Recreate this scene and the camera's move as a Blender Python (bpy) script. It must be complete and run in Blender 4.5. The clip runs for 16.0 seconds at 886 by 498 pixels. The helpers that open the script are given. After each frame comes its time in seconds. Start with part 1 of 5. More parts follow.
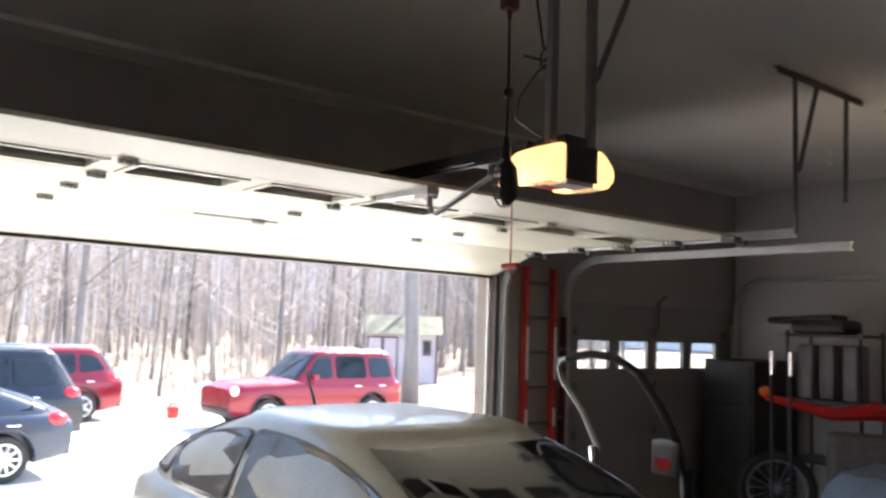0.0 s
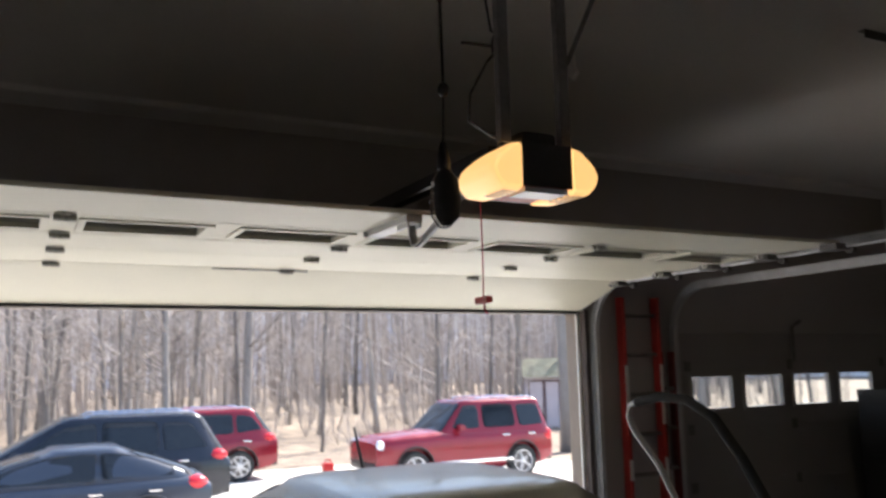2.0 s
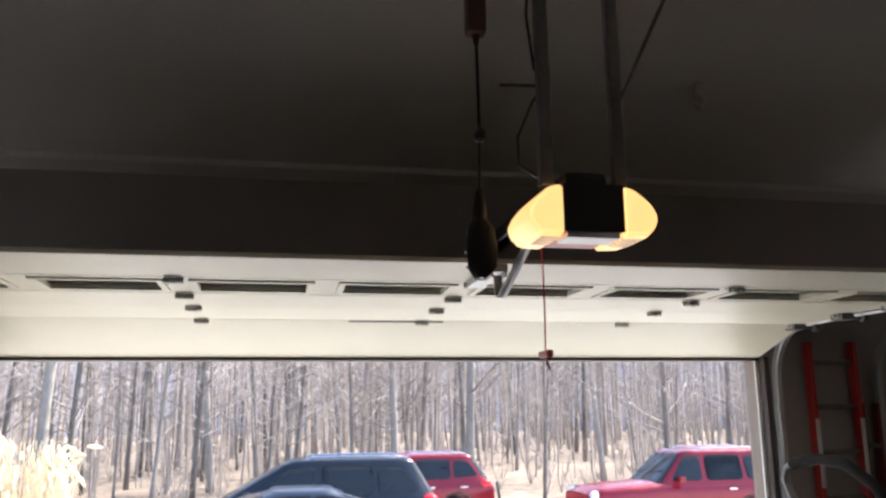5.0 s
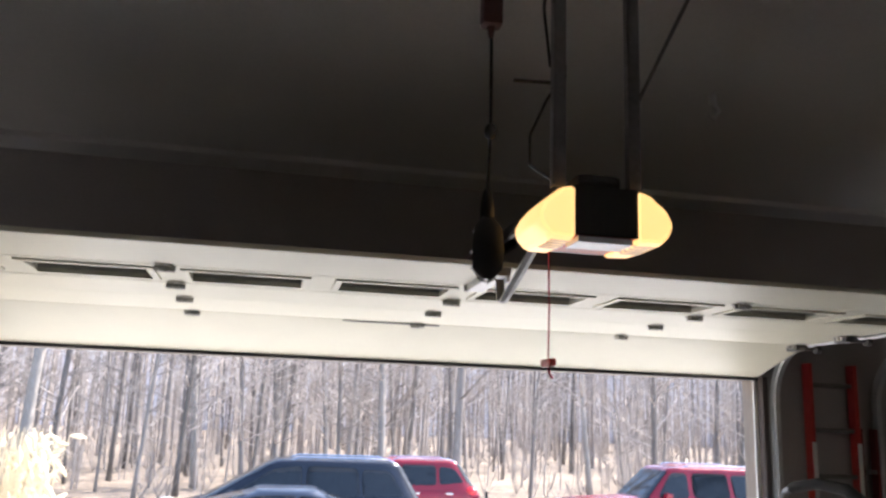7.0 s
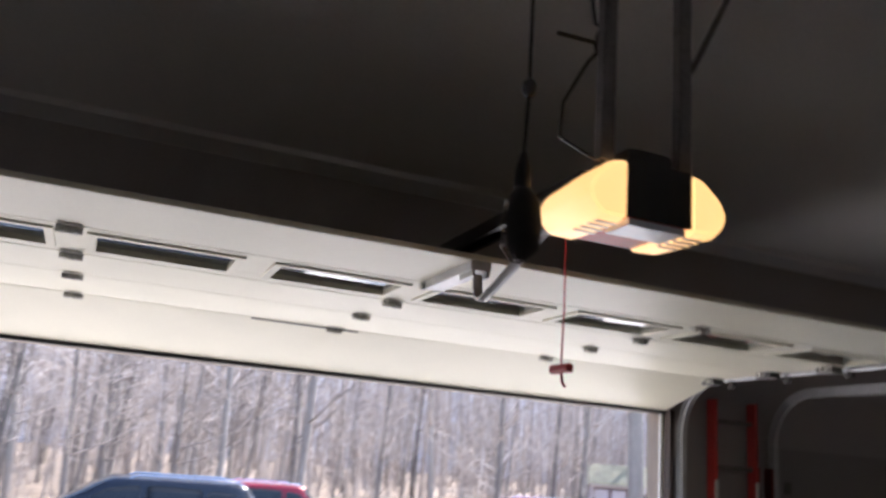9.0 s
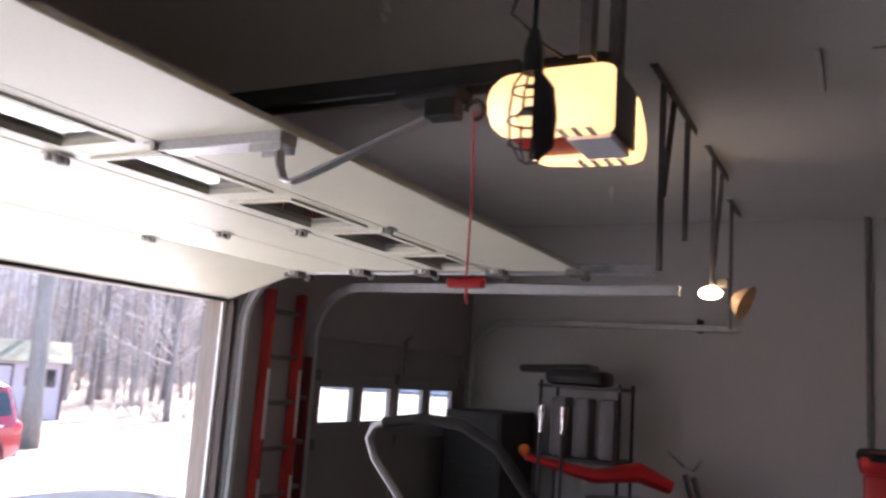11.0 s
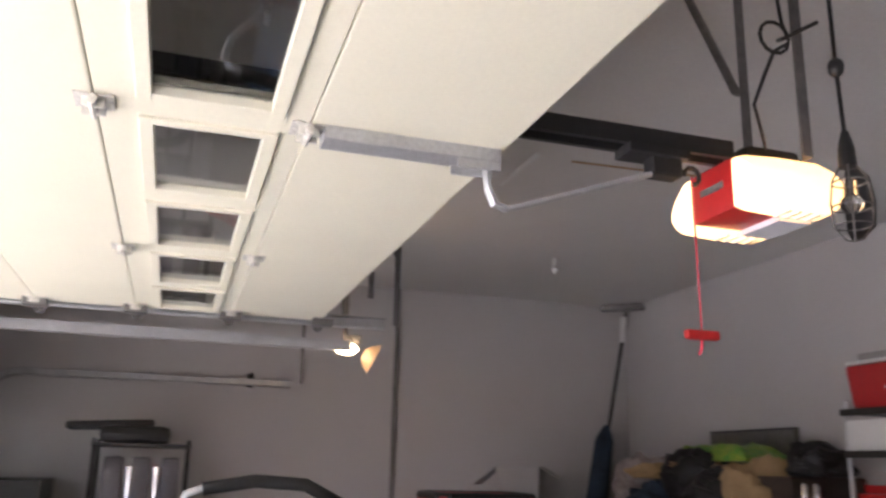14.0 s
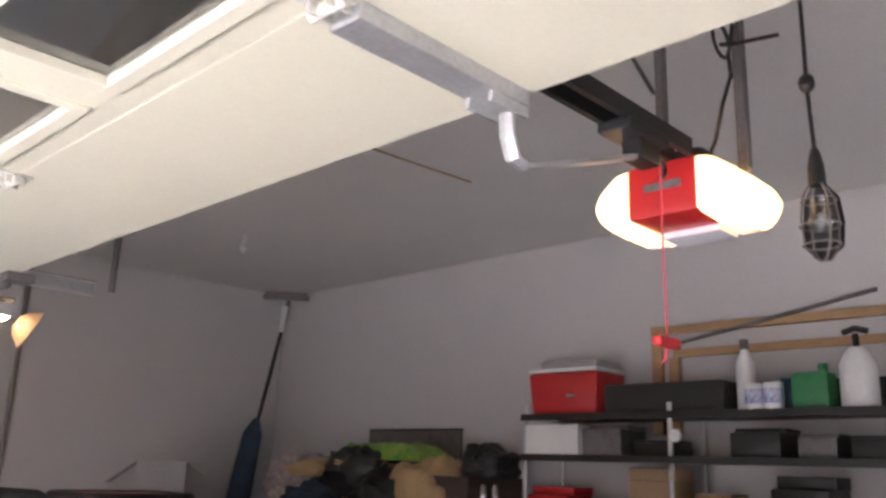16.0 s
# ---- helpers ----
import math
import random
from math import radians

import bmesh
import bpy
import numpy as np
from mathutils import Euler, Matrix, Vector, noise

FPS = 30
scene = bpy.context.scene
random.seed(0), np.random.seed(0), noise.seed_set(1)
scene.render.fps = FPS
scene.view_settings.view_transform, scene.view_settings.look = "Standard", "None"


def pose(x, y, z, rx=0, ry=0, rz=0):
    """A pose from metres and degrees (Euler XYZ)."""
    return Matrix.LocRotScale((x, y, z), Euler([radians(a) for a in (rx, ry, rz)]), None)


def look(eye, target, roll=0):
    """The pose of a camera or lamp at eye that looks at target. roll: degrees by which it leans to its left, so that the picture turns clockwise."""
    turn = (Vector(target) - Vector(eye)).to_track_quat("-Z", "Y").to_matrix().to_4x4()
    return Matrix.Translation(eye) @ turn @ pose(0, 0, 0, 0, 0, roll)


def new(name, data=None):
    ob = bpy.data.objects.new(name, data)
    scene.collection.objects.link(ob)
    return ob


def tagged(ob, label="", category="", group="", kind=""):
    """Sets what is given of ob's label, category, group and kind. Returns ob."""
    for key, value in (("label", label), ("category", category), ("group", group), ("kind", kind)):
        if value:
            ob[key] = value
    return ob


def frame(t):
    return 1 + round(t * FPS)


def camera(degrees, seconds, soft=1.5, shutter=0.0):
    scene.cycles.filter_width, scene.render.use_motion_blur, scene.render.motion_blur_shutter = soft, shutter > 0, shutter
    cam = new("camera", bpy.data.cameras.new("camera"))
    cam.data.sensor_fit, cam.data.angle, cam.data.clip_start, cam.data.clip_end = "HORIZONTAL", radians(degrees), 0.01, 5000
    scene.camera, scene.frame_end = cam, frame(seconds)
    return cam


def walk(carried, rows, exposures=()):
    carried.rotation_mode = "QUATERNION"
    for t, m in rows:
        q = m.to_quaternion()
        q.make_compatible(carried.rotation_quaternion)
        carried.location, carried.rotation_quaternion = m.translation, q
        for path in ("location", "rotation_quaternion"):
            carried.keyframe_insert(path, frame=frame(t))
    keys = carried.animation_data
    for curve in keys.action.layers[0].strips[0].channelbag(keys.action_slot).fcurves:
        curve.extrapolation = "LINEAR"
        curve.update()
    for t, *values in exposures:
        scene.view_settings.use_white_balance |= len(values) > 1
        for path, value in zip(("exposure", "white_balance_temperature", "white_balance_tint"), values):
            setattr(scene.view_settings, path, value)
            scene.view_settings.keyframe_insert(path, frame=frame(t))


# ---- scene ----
cam = camera(55.88, 16.0, soft=2.6, shutter=0.6)
PATH = [
    (0, (-2.298, -5.211, 1.962), (-1.052, -3.658, 2.150), 2.03),
    (0.5, (-2.069, -5.180, 1.970), (-0.916, -3.558, 2.172), 1.31),
    (1, (-1.892, -5.151, 1.977), (-0.751, -3.531, 2.250), -0.44),
    (1.5, (-1.645, -5.288, 1.976), (-0.619, -3.584, 2.187), -0.94),
    (2, (-1.364, -5.157, 1.990), (-0.461, -3.396, 2.279), -1.32),
    (2.5, (-1.091, -5.179, 1.977), (-0.421, -3.330, 2.339), -1.50),
    (3, (-0.911, -5.225, 1.993), (-0.586, -3.292, 2.390), 0.63),
    (3.5, (-0.921, -5.295, 2.021), (-0.720, -3.356, 2.468), -2.74),
    (4, (-0.944, -5.338, 2.010), (-0.658, -3.395, 2.386), -3.50),
    (4.5, (-0.804, -5.290, 2.023), (-0.451, -3.361, 2.417), -1.85),
    (7, (-0.806, -5.136, 2.026), (-0.416, -3.219, 2.440), 1.92),
    (7.5, (-0.913, -5.066, 2.025), (-0.306, -3.193, 2.375), 1.01),
    (8, (-0.876, -4.966, 2.030), (-0.257, -3.105, 2.421), 0.46),
    (8.5, (-0.881, -4.856, 2.028), (-0.265, -3.001, 2.454), 1.88),
    (9, (-1.073, -4.612, 1.965), (-0.356, -2.812, 2.461), 4.53),
    (9.5, (-1.249, -4.292, 1.975), (-0.202, -2.688, 2.548), 5.82),
    (10, (-1.400, -4.020, 2.012), (-0.010, -2.660, 2.482), 4.15),
    (10.2, (-1.474, -3.934, 2.014), (0.038, -2.689, 2.419), 4.20),
    (12.3, (-1.708, -2.690, 1.964), (0.192, -2.258, 2.420), 4.4),
    (12.5, (-1.724, -2.523, 1.955), (0.191, -2.220, 2.443), 5.1),
    (13, (-1.766, -2.144, 1.938), (0.171, -2.183, 2.436), 3.7),
    (13.5, (-1.702, -1.865, 1.912), (0.194, -2.224, 2.439), 2.0),
    (14, (-1.673, -1.615, 1.901), (0.173, -2.192, 2.408), 1.4),
    (14.5, (-1.553, -1.497, 1.888), (0.194, -2.336, 2.383), 1.7),
    (15, (-1.325, -1.423, 1.903), (0.313, -2.460, 2.396), 0.8),
    (15.5, (-1.084, -1.273, 1.910), (0.385, -2.549, 2.372), 0.7),
    (16, (-0.880, -1.177, 1.938), (0.465, -2.565, 2.450), 2.0),
]
EXPOSURES = [(0, 2.7, 6450, 12), (0.5, 2.2, 6450, 12), (1.0, 1.85, 6450, 12), (2.0, 1.75, 6500, 12), (3.0, 1.9, 6450, 13), (3.5, 2.45, 6350, 15), (4.0, 2.4, 6350, 15), (4.5, 2.0, 6400, 13), (7.0, 2.12, 6300, 14), (7.5, 1.7, 6450, 12), (8.5, 1.8, 6400, 14), (9.0, 2.0, 6150, 18), (9.5, 2.2, 6050, 22), (10.0, 2.2, 6050, 23), (12.5, 3.45, 6250, 20), (13.5, 3.35, 6280, 20), (14.5, 3.5, 6250, 20), (16, 3.55, 6250, 20)]
walk(cam, [(t, look(e, g, r)) for t, e, g, r in PATH], EXPOSURES)

# ---- world, sun ----
world = bpy.data.worlds.new("sky")
scene.world = world
world.use_nodes = True
wn = world.node_tree.nodes
sky = wn.new("ShaderNodeTexSky")
sky.sky_type = "NISHITA"
sky.sun_disc = False
SUN_EL, SUN_AZ = radians(45), radians(65)   # azimuth from +y towards +x
sky.sun_elevation, sky.sun_rotation = SUN_EL, SUN_AZ
world.node_tree.links.new(sky.outputs[0], wn["Background"].inputs[0])
wn["Background"].inputs[1].default_value = 0.15
sun = new("sun", bpy.data.lights.new("sun", "SUN"))
sun.data.energy, sun.data.angle, sun.data.color = 5.0, radians(0.5), (1.0, 0.95, 0.87)
sdir = Vector((math.sin(SUN_AZ) * math.cos(SUN_EL), math.cos(SUN_AZ) * math.cos(SUN_EL), math.sin(SUN_EL)))
sun.matrix_world = look(sdir * 50, (0, 0, 0))


# ---- materials ----
def mat(name, color, rough=0.6, metal=0.0, var=0.15, scale=8.0, fine=60.0, bump=0.1, color2=None, stretch=(1, 1, 1), coat=0.0):
    m = bpy.data.materials.new(name)
    m.use_nodes = True
    nt, n = m.node_tree, m.node_tree.nodes
    b = n["Principled BSDF"]
    tc = n.new("ShaderNodeTexCoord")
    mp = n.new("ShaderNodeMapping")
    mp.inputs["Scale"].default_value = stretch
    nt.links.new(tc.outputs["Object"], mp.inputs[0])
    a, f = n.new("ShaderNodeTexNoise"), n.new("ShaderNodeTexNoise")
    a.inputs["Scale"].default_value, f.inputs["Scale"].default_value = scale, fine
    a.inputs["Detail"].default_value, f.inputs["Detail"].default_value = 4, 3
    for q in (a, f):
        nt.links.new(mp.outputs[0], q.inputs["Vector"])
    mx = n.new("ShaderNodeMath")
    mx.operation = "ADD"
    nt.links.new(a.outputs["Fac"], mx.inputs[0])
    nt.links.new(f.outputs["Fac"], mx.inputs[1])
    rp = n.new("ShaderNodeValToRGB")
    rp.color_ramp.elements[0].position, rp.color_ramp.elements[1].position = 0.32, 0.68
    c2 = color2 or [c * (1 - var) for c in color]
    c1 = color if color2 else [min(1, c * (1 + var)) for c in color]
    rp.color_ramp.elements[0].color = (*c2, 1)
    rp.color_ramp.elements[1].color = (*c1, 1)
    hv = n.new("ShaderNodeMath")
    hv.operation = "MULTIPLY"
    hv.inputs[1].default_value = 0.5
    nt.links.new(mx.outputs[0], hv.inputs[0])
    nt.links.new(hv.outputs[0], rp.inputs[0])
    nt.links.new(rp.outputs[0], b.inputs["Base Color"])
    b.inputs["Roughness"].default_value, b.inputs["Metallic"].default_value = rough, metal
    b.inputs["Coat Weight"].default_value = coat
    if bump:
        bp = n.new("ShaderNodeBump")
        bp.inputs["Strength"].default_value, bp.inputs["Distance"].default_value = bump, 0.01
        nt.links.new(hv.outputs[0], bp.inputs["Height"])
        nt.links.new(bp.outputs[0], b.inputs["Normal"])
    return m


def glass(name, tint=(0.9, 0.95, 0.95), rough=0.02):
    m = bpy.data.materials.new(name)
    m.use_nodes = True
    b = m.node_tree.nodes["Principled BSDF"]
    b.inputs["Base Color"].default_value = (*tint, 1)
    b.inputs["Roughness"].default_value = rough
    b.inputs["Transmission Weight"].default_value = 1.0
    b.inputs["IOR"].default_value = 1.45
    return m


def glow(name, color, strength, base=(0.8, 0.8, 0.78)):
    m = bpy.data.materials.new(name)
    m.use_nodes = True
    b = m.node_tree.nodes["Principled BSDF"]
    b.inputs["Base Color"].default_value = (*base, 1)
    b.inputs["Roughness"].default_value = 0.35
    b.inputs["Emission Color"].default_value = (*color, 1)
    b.inputs["Emission Strength"].default_value = strength
    return m


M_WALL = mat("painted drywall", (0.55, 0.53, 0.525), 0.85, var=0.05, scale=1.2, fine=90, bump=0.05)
# front wall faces away from the light; its shade is in this darker colour
M_WALL_SHADE = mat("shaded drywall", (0.36, 0.335, 0.325), 0.9, var=0.1, scale=1.0, fine=70, bump=0.06)
M_CEIL = mat("ceiling drywall", (0.70, 0.68, 0.665), 0.9, var=0.06, scale=0.8, fine=70, bump=0.06)
M_FLOOR = mat("garage concrete", (0.25, 0.24, 0.225), 0.75, var=0.2, scale=1.5, fine=40)
M_DOOR = mat("cream steel door", (0.80, 0.765, 0.62), 0.45, var=0.04, scale=3, fine=120, bump=0.03)
# grey of the single door, lowered to put this side's dimness in the colour
M_DOOR2_DIM = mat("dimmed grey door skin", (0.27, 0.255, 0.245), 0.5, var=0.06, scale=3, fine=120, bump=0.03)
M_TRIM = mat("white painted trim", (0.78, 0.77, 0.74), 0.5, var=0.05, scale=4)
M_GALV = mat("galvanised steel", (0.50, 0.505, 0.51), 0.40, 0.5, var=0.15, scale=12, fine=90, bump=0.05)
M_DSTEEL = mat("dull dark steel", (0.17, 0.16, 0.155), 0.5, 0.4, var=0.25, scale=14)
M_BLACK = mat("black plastic", (0.018, 0.017, 0.017), 0.45, var=0.2, scale=20)
M_RUBBER = mat("black rubber", (0.02, 0.02, 0.02), 0.8, var=0.2, scale=20)
M_RED = mat("red moulded plastic", (0.50, 0.02, 0.02), 0.4, var=0.1, scale=8, bump=0.02)
M_GLASS = glass("window glass")
M_LENS = glow("lit lamp lens", (1.0, 0.62, 0.22), 3.0)


# ---- mesh helpers ----
def link(name, bm, material, parent=None, label="", smooth=False):
    me = bpy.data.meshes.new(name)
    bmesh.ops.recalc_face_normals(bm, faces=bm.faces)
    bm.to_mesh(me)
    bm.free()
    for m in material if isinstance(material, (list, tuple)) else [material]:
        me.materials.append(m)
    if smooth:
        for p in me.polygons:
            p.use_smooth = True
        me.set_sharp_from_angle(angle=radians(38))
    ob = new(name, me)
    if parent:
        ob.parent = parent
    if label:
        tagged(ob, label)
    return ob


def part(name, bm, material, parent, label="", smooth=False):
    return link(name, bm, material, parent, label, smooth)


def thing(name, at, label, category, group="", kind="", rz=0.0):
    e = new(name)
    e.empty_display_size = 0.1
    e.matrix_world = pose(*at, 0, 0, rz)
    return tagged(e, label, category, group, kind)


def box(bm, lo, hi, bevel=0.0, m=None, mi=0):
    r = bmesh.ops.create_cube(bm, size=1.0)
    vs = r["verts"]
    lo, hi = Vector(lo), Vector(hi)
    for v in vs:
        v.co = Vector([(lo[i] + hi[i]) / 2 + v.co[i] * (hi[i] - lo[i]) for i in range(3)])
    fs = list({f for v in vs for f in v.link_faces})
    if bevel:
        es = list({e for v in vs for e in v.link_edges})
        r2 = bmesh.ops.bevel(bm, geom=es, offset=bevel, segments=2, affect="EDGES", profile=0.6)
        fs = r2["faces"] + [f for f in fs if f.is_valid]
        vs = list({v for f in fs if f.is_valid for v in f.verts})
    for f in fs:
        if f.is_valid:
            f.material_index = mi
    if m:
        bmesh.ops.transform(bm, matrix=m, verts=vs)
    return vs


def tube(bm, pts, r, seg=8, closed=False, mi=0, taper=None, flat=None):
    """A tube swept along points; taper: radius at each point."""
    pts = [Vector(p) for p in pts]
    n = len(pts)
    rings = []
    ref = None
    for i, p in enumerate(pts):
        d = (pts[(i + 1) % n] - pts[i - 1]) if closed else (pts[min(i + 1, n - 1)] - pts[max(i - 1, 0)])
        d.normalize()
        if ref is None:
            ref = Vector((0, 0, 1)) if abs(d.z) < 0.9 else Vector((1, 0, 0))
        u = (ref - d * ref.dot(d)).normalized()
        w = d.cross(u)
        ref = u
        rr = taper[i] if taper else r
        fl = flat or 1.0
        rings.append([bm.verts.new(p + (u * math.cos(a) * fl + w * math.sin(a)) * rr) for a in [2 * math.pi * k / seg for k in range(seg)]])
    for i in range(n if closed else n - 1):
        a, b = rings[i], rings[(i + 1) % n]
        for k in range(seg):
            f = bm.faces.new((a[k], a[(k + 1) % seg], b[(k + 1) % seg], b[k]))
            f.material_index = mi
    if not closed:
        for ring in (rings[0][::-1], rings[-1]):
            f = bm.faces.new(ring)
            f.material_index = mi


def arc(c, r, a0, a1, n, plane="xz"):
    out = []
    for k in range(n + 1):
        a = radians(a0 + (a1 - a0) * k / n)
        u, v = r * math.cos(a), r * math.sin(a)
        out.append({"xz": (c[0] + u, c[1], c[2] + v), "yz": (c[0], c[1] + u, c[2] + v), "xy": (c[0] + u, c[1] + v, c[2])}[plane])
    return out


def sweep(bm, path, prof):
    """A closed profile (dx, dn) swept along a path in a plane of constant x."""
    rows = []
    for i, p in enumerate(path):
        d = (Vector(path[min(i + 1, len(path) - 1)]) - Vector(path[max(i - 1, 0)])).normalized()
        nr = Vector((0, -d.z, d.y))
        rows.append([bm.verts.new(Vector(p) + Vector((dx, 0, 0)) + nr * dn) for dx, dn in prof])
    n = len(prof)
    for a, b in zip(rows, rows[1:]):
        for k in range(n):
            bm.faces.new((a[k], a[(k + 1) % n], b[(k + 1) % n], b[k]))
    bm.faces.new(rows[0][::-1])
    bm.faces.new(rows[-1])


def boxes(*specs, bevel=0.0):
    bm = bmesh.new()
    for lo, hi in specs:
        box(bm, lo, hi, bevel)
    return bm


def tubes(r, *paths, seg=8, closed=False):
    bm = bmesh.new()
    for p in paths:
        tube(bm, p, r, seg, closed)
    return bm


# ---- the garage shell ----
XL, XR, YB, CEIL = -3.4, 6.08, -6.07, 3.58
DX, DH = 2.46, 2.42        # half width and height of the wide opening
EX0, EX1, EH = 3.40, 5.90, 2.25   # the single door's opening
WT = 0.14


def structure(name, bm, m, label, category):
    return tagged(link(name, bm, m), label, category, kind="structure")


structure("floor", boxes(((XL, YB, -0.12), (XR, WT, 0))), M_FLOOR, "worn grey concrete garage floor", "floor")
structure("ceiling", boxes(((XL - 0.2, YB - 0.2, CEIL), (XR + 0.2, WT, CEIL + 0.15))), M_CEIL, "plain painted drywall garage ceiling", "ceiling")
# front wall in the darker drywall that carries its shade
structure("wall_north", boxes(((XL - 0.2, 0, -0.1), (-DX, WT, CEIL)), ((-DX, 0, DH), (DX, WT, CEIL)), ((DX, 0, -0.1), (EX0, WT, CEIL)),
          ((EX0, 0, EH), (EX1, WT, CEIL)), ((EX1, 0, -0.1), (XR + 0.2, WT, CEIL))), M_WALL_SHADE, "drywall front wall with two garage openings, shade in its colour", "wall")
structure("wall_east", boxes(((XR, YB - 0.2, -0.1), (XR + 0.2, 0, CEIL))), M_WALL, "plain painted drywall side wall", "wall")
structure("wall_west", boxes(((XL - 0.2, YB - 0.2, -0.1), (XL, 0, CEIL))), M_WALL, "plain painted drywall side wall", "wall")
structure("wall_south", boxes(((XL, YB - 0.2, -0.1), (XR, YB, CEIL))), M_WALL, "plain painted drywall back wall", "wall")
structure("trim_board", boxes(((XL, -0.26, CEIL - 0.035), (XR, -0.001, CEIL - 0.001))), M_CEIL, "painted board along the ceiling above the openings", "trim")
# ---- more materials ----
M_PAVE = mat("pale gravel drive", (0.56, 0.54, 0.50), 0.9, var=0.18, scale=0.6, fine=25, bump=0.3)
# leaf mottling plus dappled tree shade, both painted by the dark second colour
M_LITTER_DAPPLED = mat("leaf litter", (0.38, 0.30, 0.22), 0.95, scale=1.6, fine=9, bump=1.0, color2=(0.085, 0.062, 0.047))
M_BARK = mat("grey bark", (0.29, 0.265, 0.25), 0.95, scale=3, fine=25, bump=0.6, color2=(0.14, 0.125, 0.118), stretch=(1, 1, 0.2))
M_BARK2 = mat("pale bark", (0.33, 0.305, 0.285), 0.95, scale=3, fine=25, bump=0.6, color2=(0.19, 0.175, 0.165), stretch=(1, 1, 0.2))
M_TWIG = mat("bare twigs", (0.34, 0.305, 0.285), 0.95, var=0.25, scale=2, bump=0)
M_BRUSH = mat("brown brush stems", (0.33, 0.29, 0.265), 0.95, var=0.3, scale=1.5, bump=0)
# far woods: kept pale because the haze is painted into the colour
M_FAR_HAZE = mat("distant bare woods", (0.78, 0.75, 0.77), 1.0, scale=0.35, fine=2.2, bump=0, color2=(0.54, 0.51, 0.53), stretch=(1, 1, 0.06))
M_GRASS = mat("dry straw grass", (0.66, 0.57, 0.40), 0.8, var=0.2, scale=3, bump=0)
M_SHED = mat("pale lilac siding", (0.50, 0.44, 0.47), 0.8, var=0.08, scale=1.5, fine=30)
M_SHEDTRIM = mat("brown trim", (0.12, 0.07, 0.07), 0.7, var=0.15)
M_SHEDROOF = mat("weathered shingles", (0.36, 0.35, 0.26), 0.9, var=0.25, scale=3, fine=30)
M_SILVER = mat("dusty silver car paint", (0.23, 0.215, 0.18), 0.42, 0.25, var=0.16, scale=4, fine=90, bump=0.01, coat=0.5)
M_SILVER.node_tree.nodes["Principled BSDF"].inputs["Coat Roughness"].default_value = 0.08
M_NAVY = mat("dark blue car paint", (0.009, 0.011, 0.018), 0.25, 0.1, var=0.1, scale=3, bump=0, coat=0.2)
M_SLATE = mat("slate blue car paint", (0.03, 0.04, 0.06), 0.28, 0.2, var=0.1, scale=3, bump=0, coat=0.25)
M_CARRED = mat("red car paint", (0.21, 0.008, 0.018), 0.25, 0.2, var=0.08, scale=3, bump=0, coat=0.3)
M_CARGLASS = mat("tinted car glass", (0.012, 0.014, 0.016), 0.06, 0.0, var=0.1, scale=2, bump=0)
M_CARGLASS.node_tree.nodes["Principled BSDF"].inputs["Specular IOR Level"].default_value = 0.5
M_CHROME = mat("chrome", (0.75, 0.75, 0.76), 0.12, 1.0, var=0.05, bump=0)
M_ALLOY = mat("alloy rim", (0.60, 0.60, 0.62), 0.3, 0.9, var=0.08, bump=0)
M_TAIL = mat("red lamp plastic", (0.55, 0.02, 0.03), 0.15, var=0.1, bump=0)
M_HEAD = mat("clear lamp plastic", (0.8, 0.82, 0.85), 0.1, 0.3, var=0.1, bump=0)
M_ORANGE = mat("orange reflector", (0.75, 0.16, 0.02), 0.2, var=0.1, bump=0)
M_LADDER = mat("red fibreglass", (0.42, 0.03, 0.025), 0.5, var=0.15, scale=6, bump=0.05)
M_STICKER = mat("white sticker", (0.75, 0.74, 0.72), 0.5, var=0.05)
M_WHITE = mat("white plastic", (0.75, 0.75, 0.74), 0.4, var=0.05, bump=0)
M_COOLER = mat("red cooler plastic", (0.48, 0.025, 0.025), 0.38, var=0.08, scale=5, bump=0.02)
M_WOOD = mat("bare pine", (0.48, 0.31, 0.16), 0.7, scale=2, fine=18, bump=0.1, color2=(0.33, 0.20, 0.10), stretch=(1, 1, 6))
M_CARD = mat("brown cardboard", (0.40, 0.27, 0.16), 0.9, var=0.15, scale=4)
M_TAN = mat("tan burlap", (0.44, 0.30, 0.15), 0.95, var=0.2, scale=4, fine=120, bump=0.3)
M_BEIGE = mat("beige patterned cloth", (0.50, 0.44, 0.40), 0.95, scale=18, fine=60, bump=0.2, color2=(0.25, 0.20, 0.19))
M_GREEN = mat("green plastic bag", (0.05, 0.32, 0.05), 0.35, scale=9, fine=30, bump=0.2, color2=(0.38, 0.42, 0.04))
M_DGREEN = mat("dark green plastic", (0.03, 0.20, 0.07), 0.45, var=0.15)
M_NAVYCLOTH = mat("dark blue cloth", (0.03, 0.05, 0.08), 0.9, var=0.3, scale=6, bump=0.3)
M_TARP = mat("blue grey tarpaulin", (0.16, 0.21, 0.28), 0.55, var=0.25, scale=5, bump=0.4)
M_GREYFOAM = mat("grey foam padding", (0.055, 0.055, 0.058), 0.7, var=0.1, scale=10)
M_ROPE = mat("red cord", (0.60, 0.06, 0.09), 0.7, var=0.1, bump=0)
M_BLUELAB = mat("blue printed label", (0.10, 0.14, 0.45), 0.5, scale=14, bump=0, color2=(0.7, 0.7, 0.72))
M_LENSON = glow("lit frosted lens", (1.0, 0.57, 0.19), 0.33, (0.82, 0.80, 0.76))
M_BULB = glow("lit bulb", (1.0, 0.72, 0.38), 6.0)
M_CLEAR = glass("clear bulb glass", (0.95, 0.95, 0.93), 0.05)
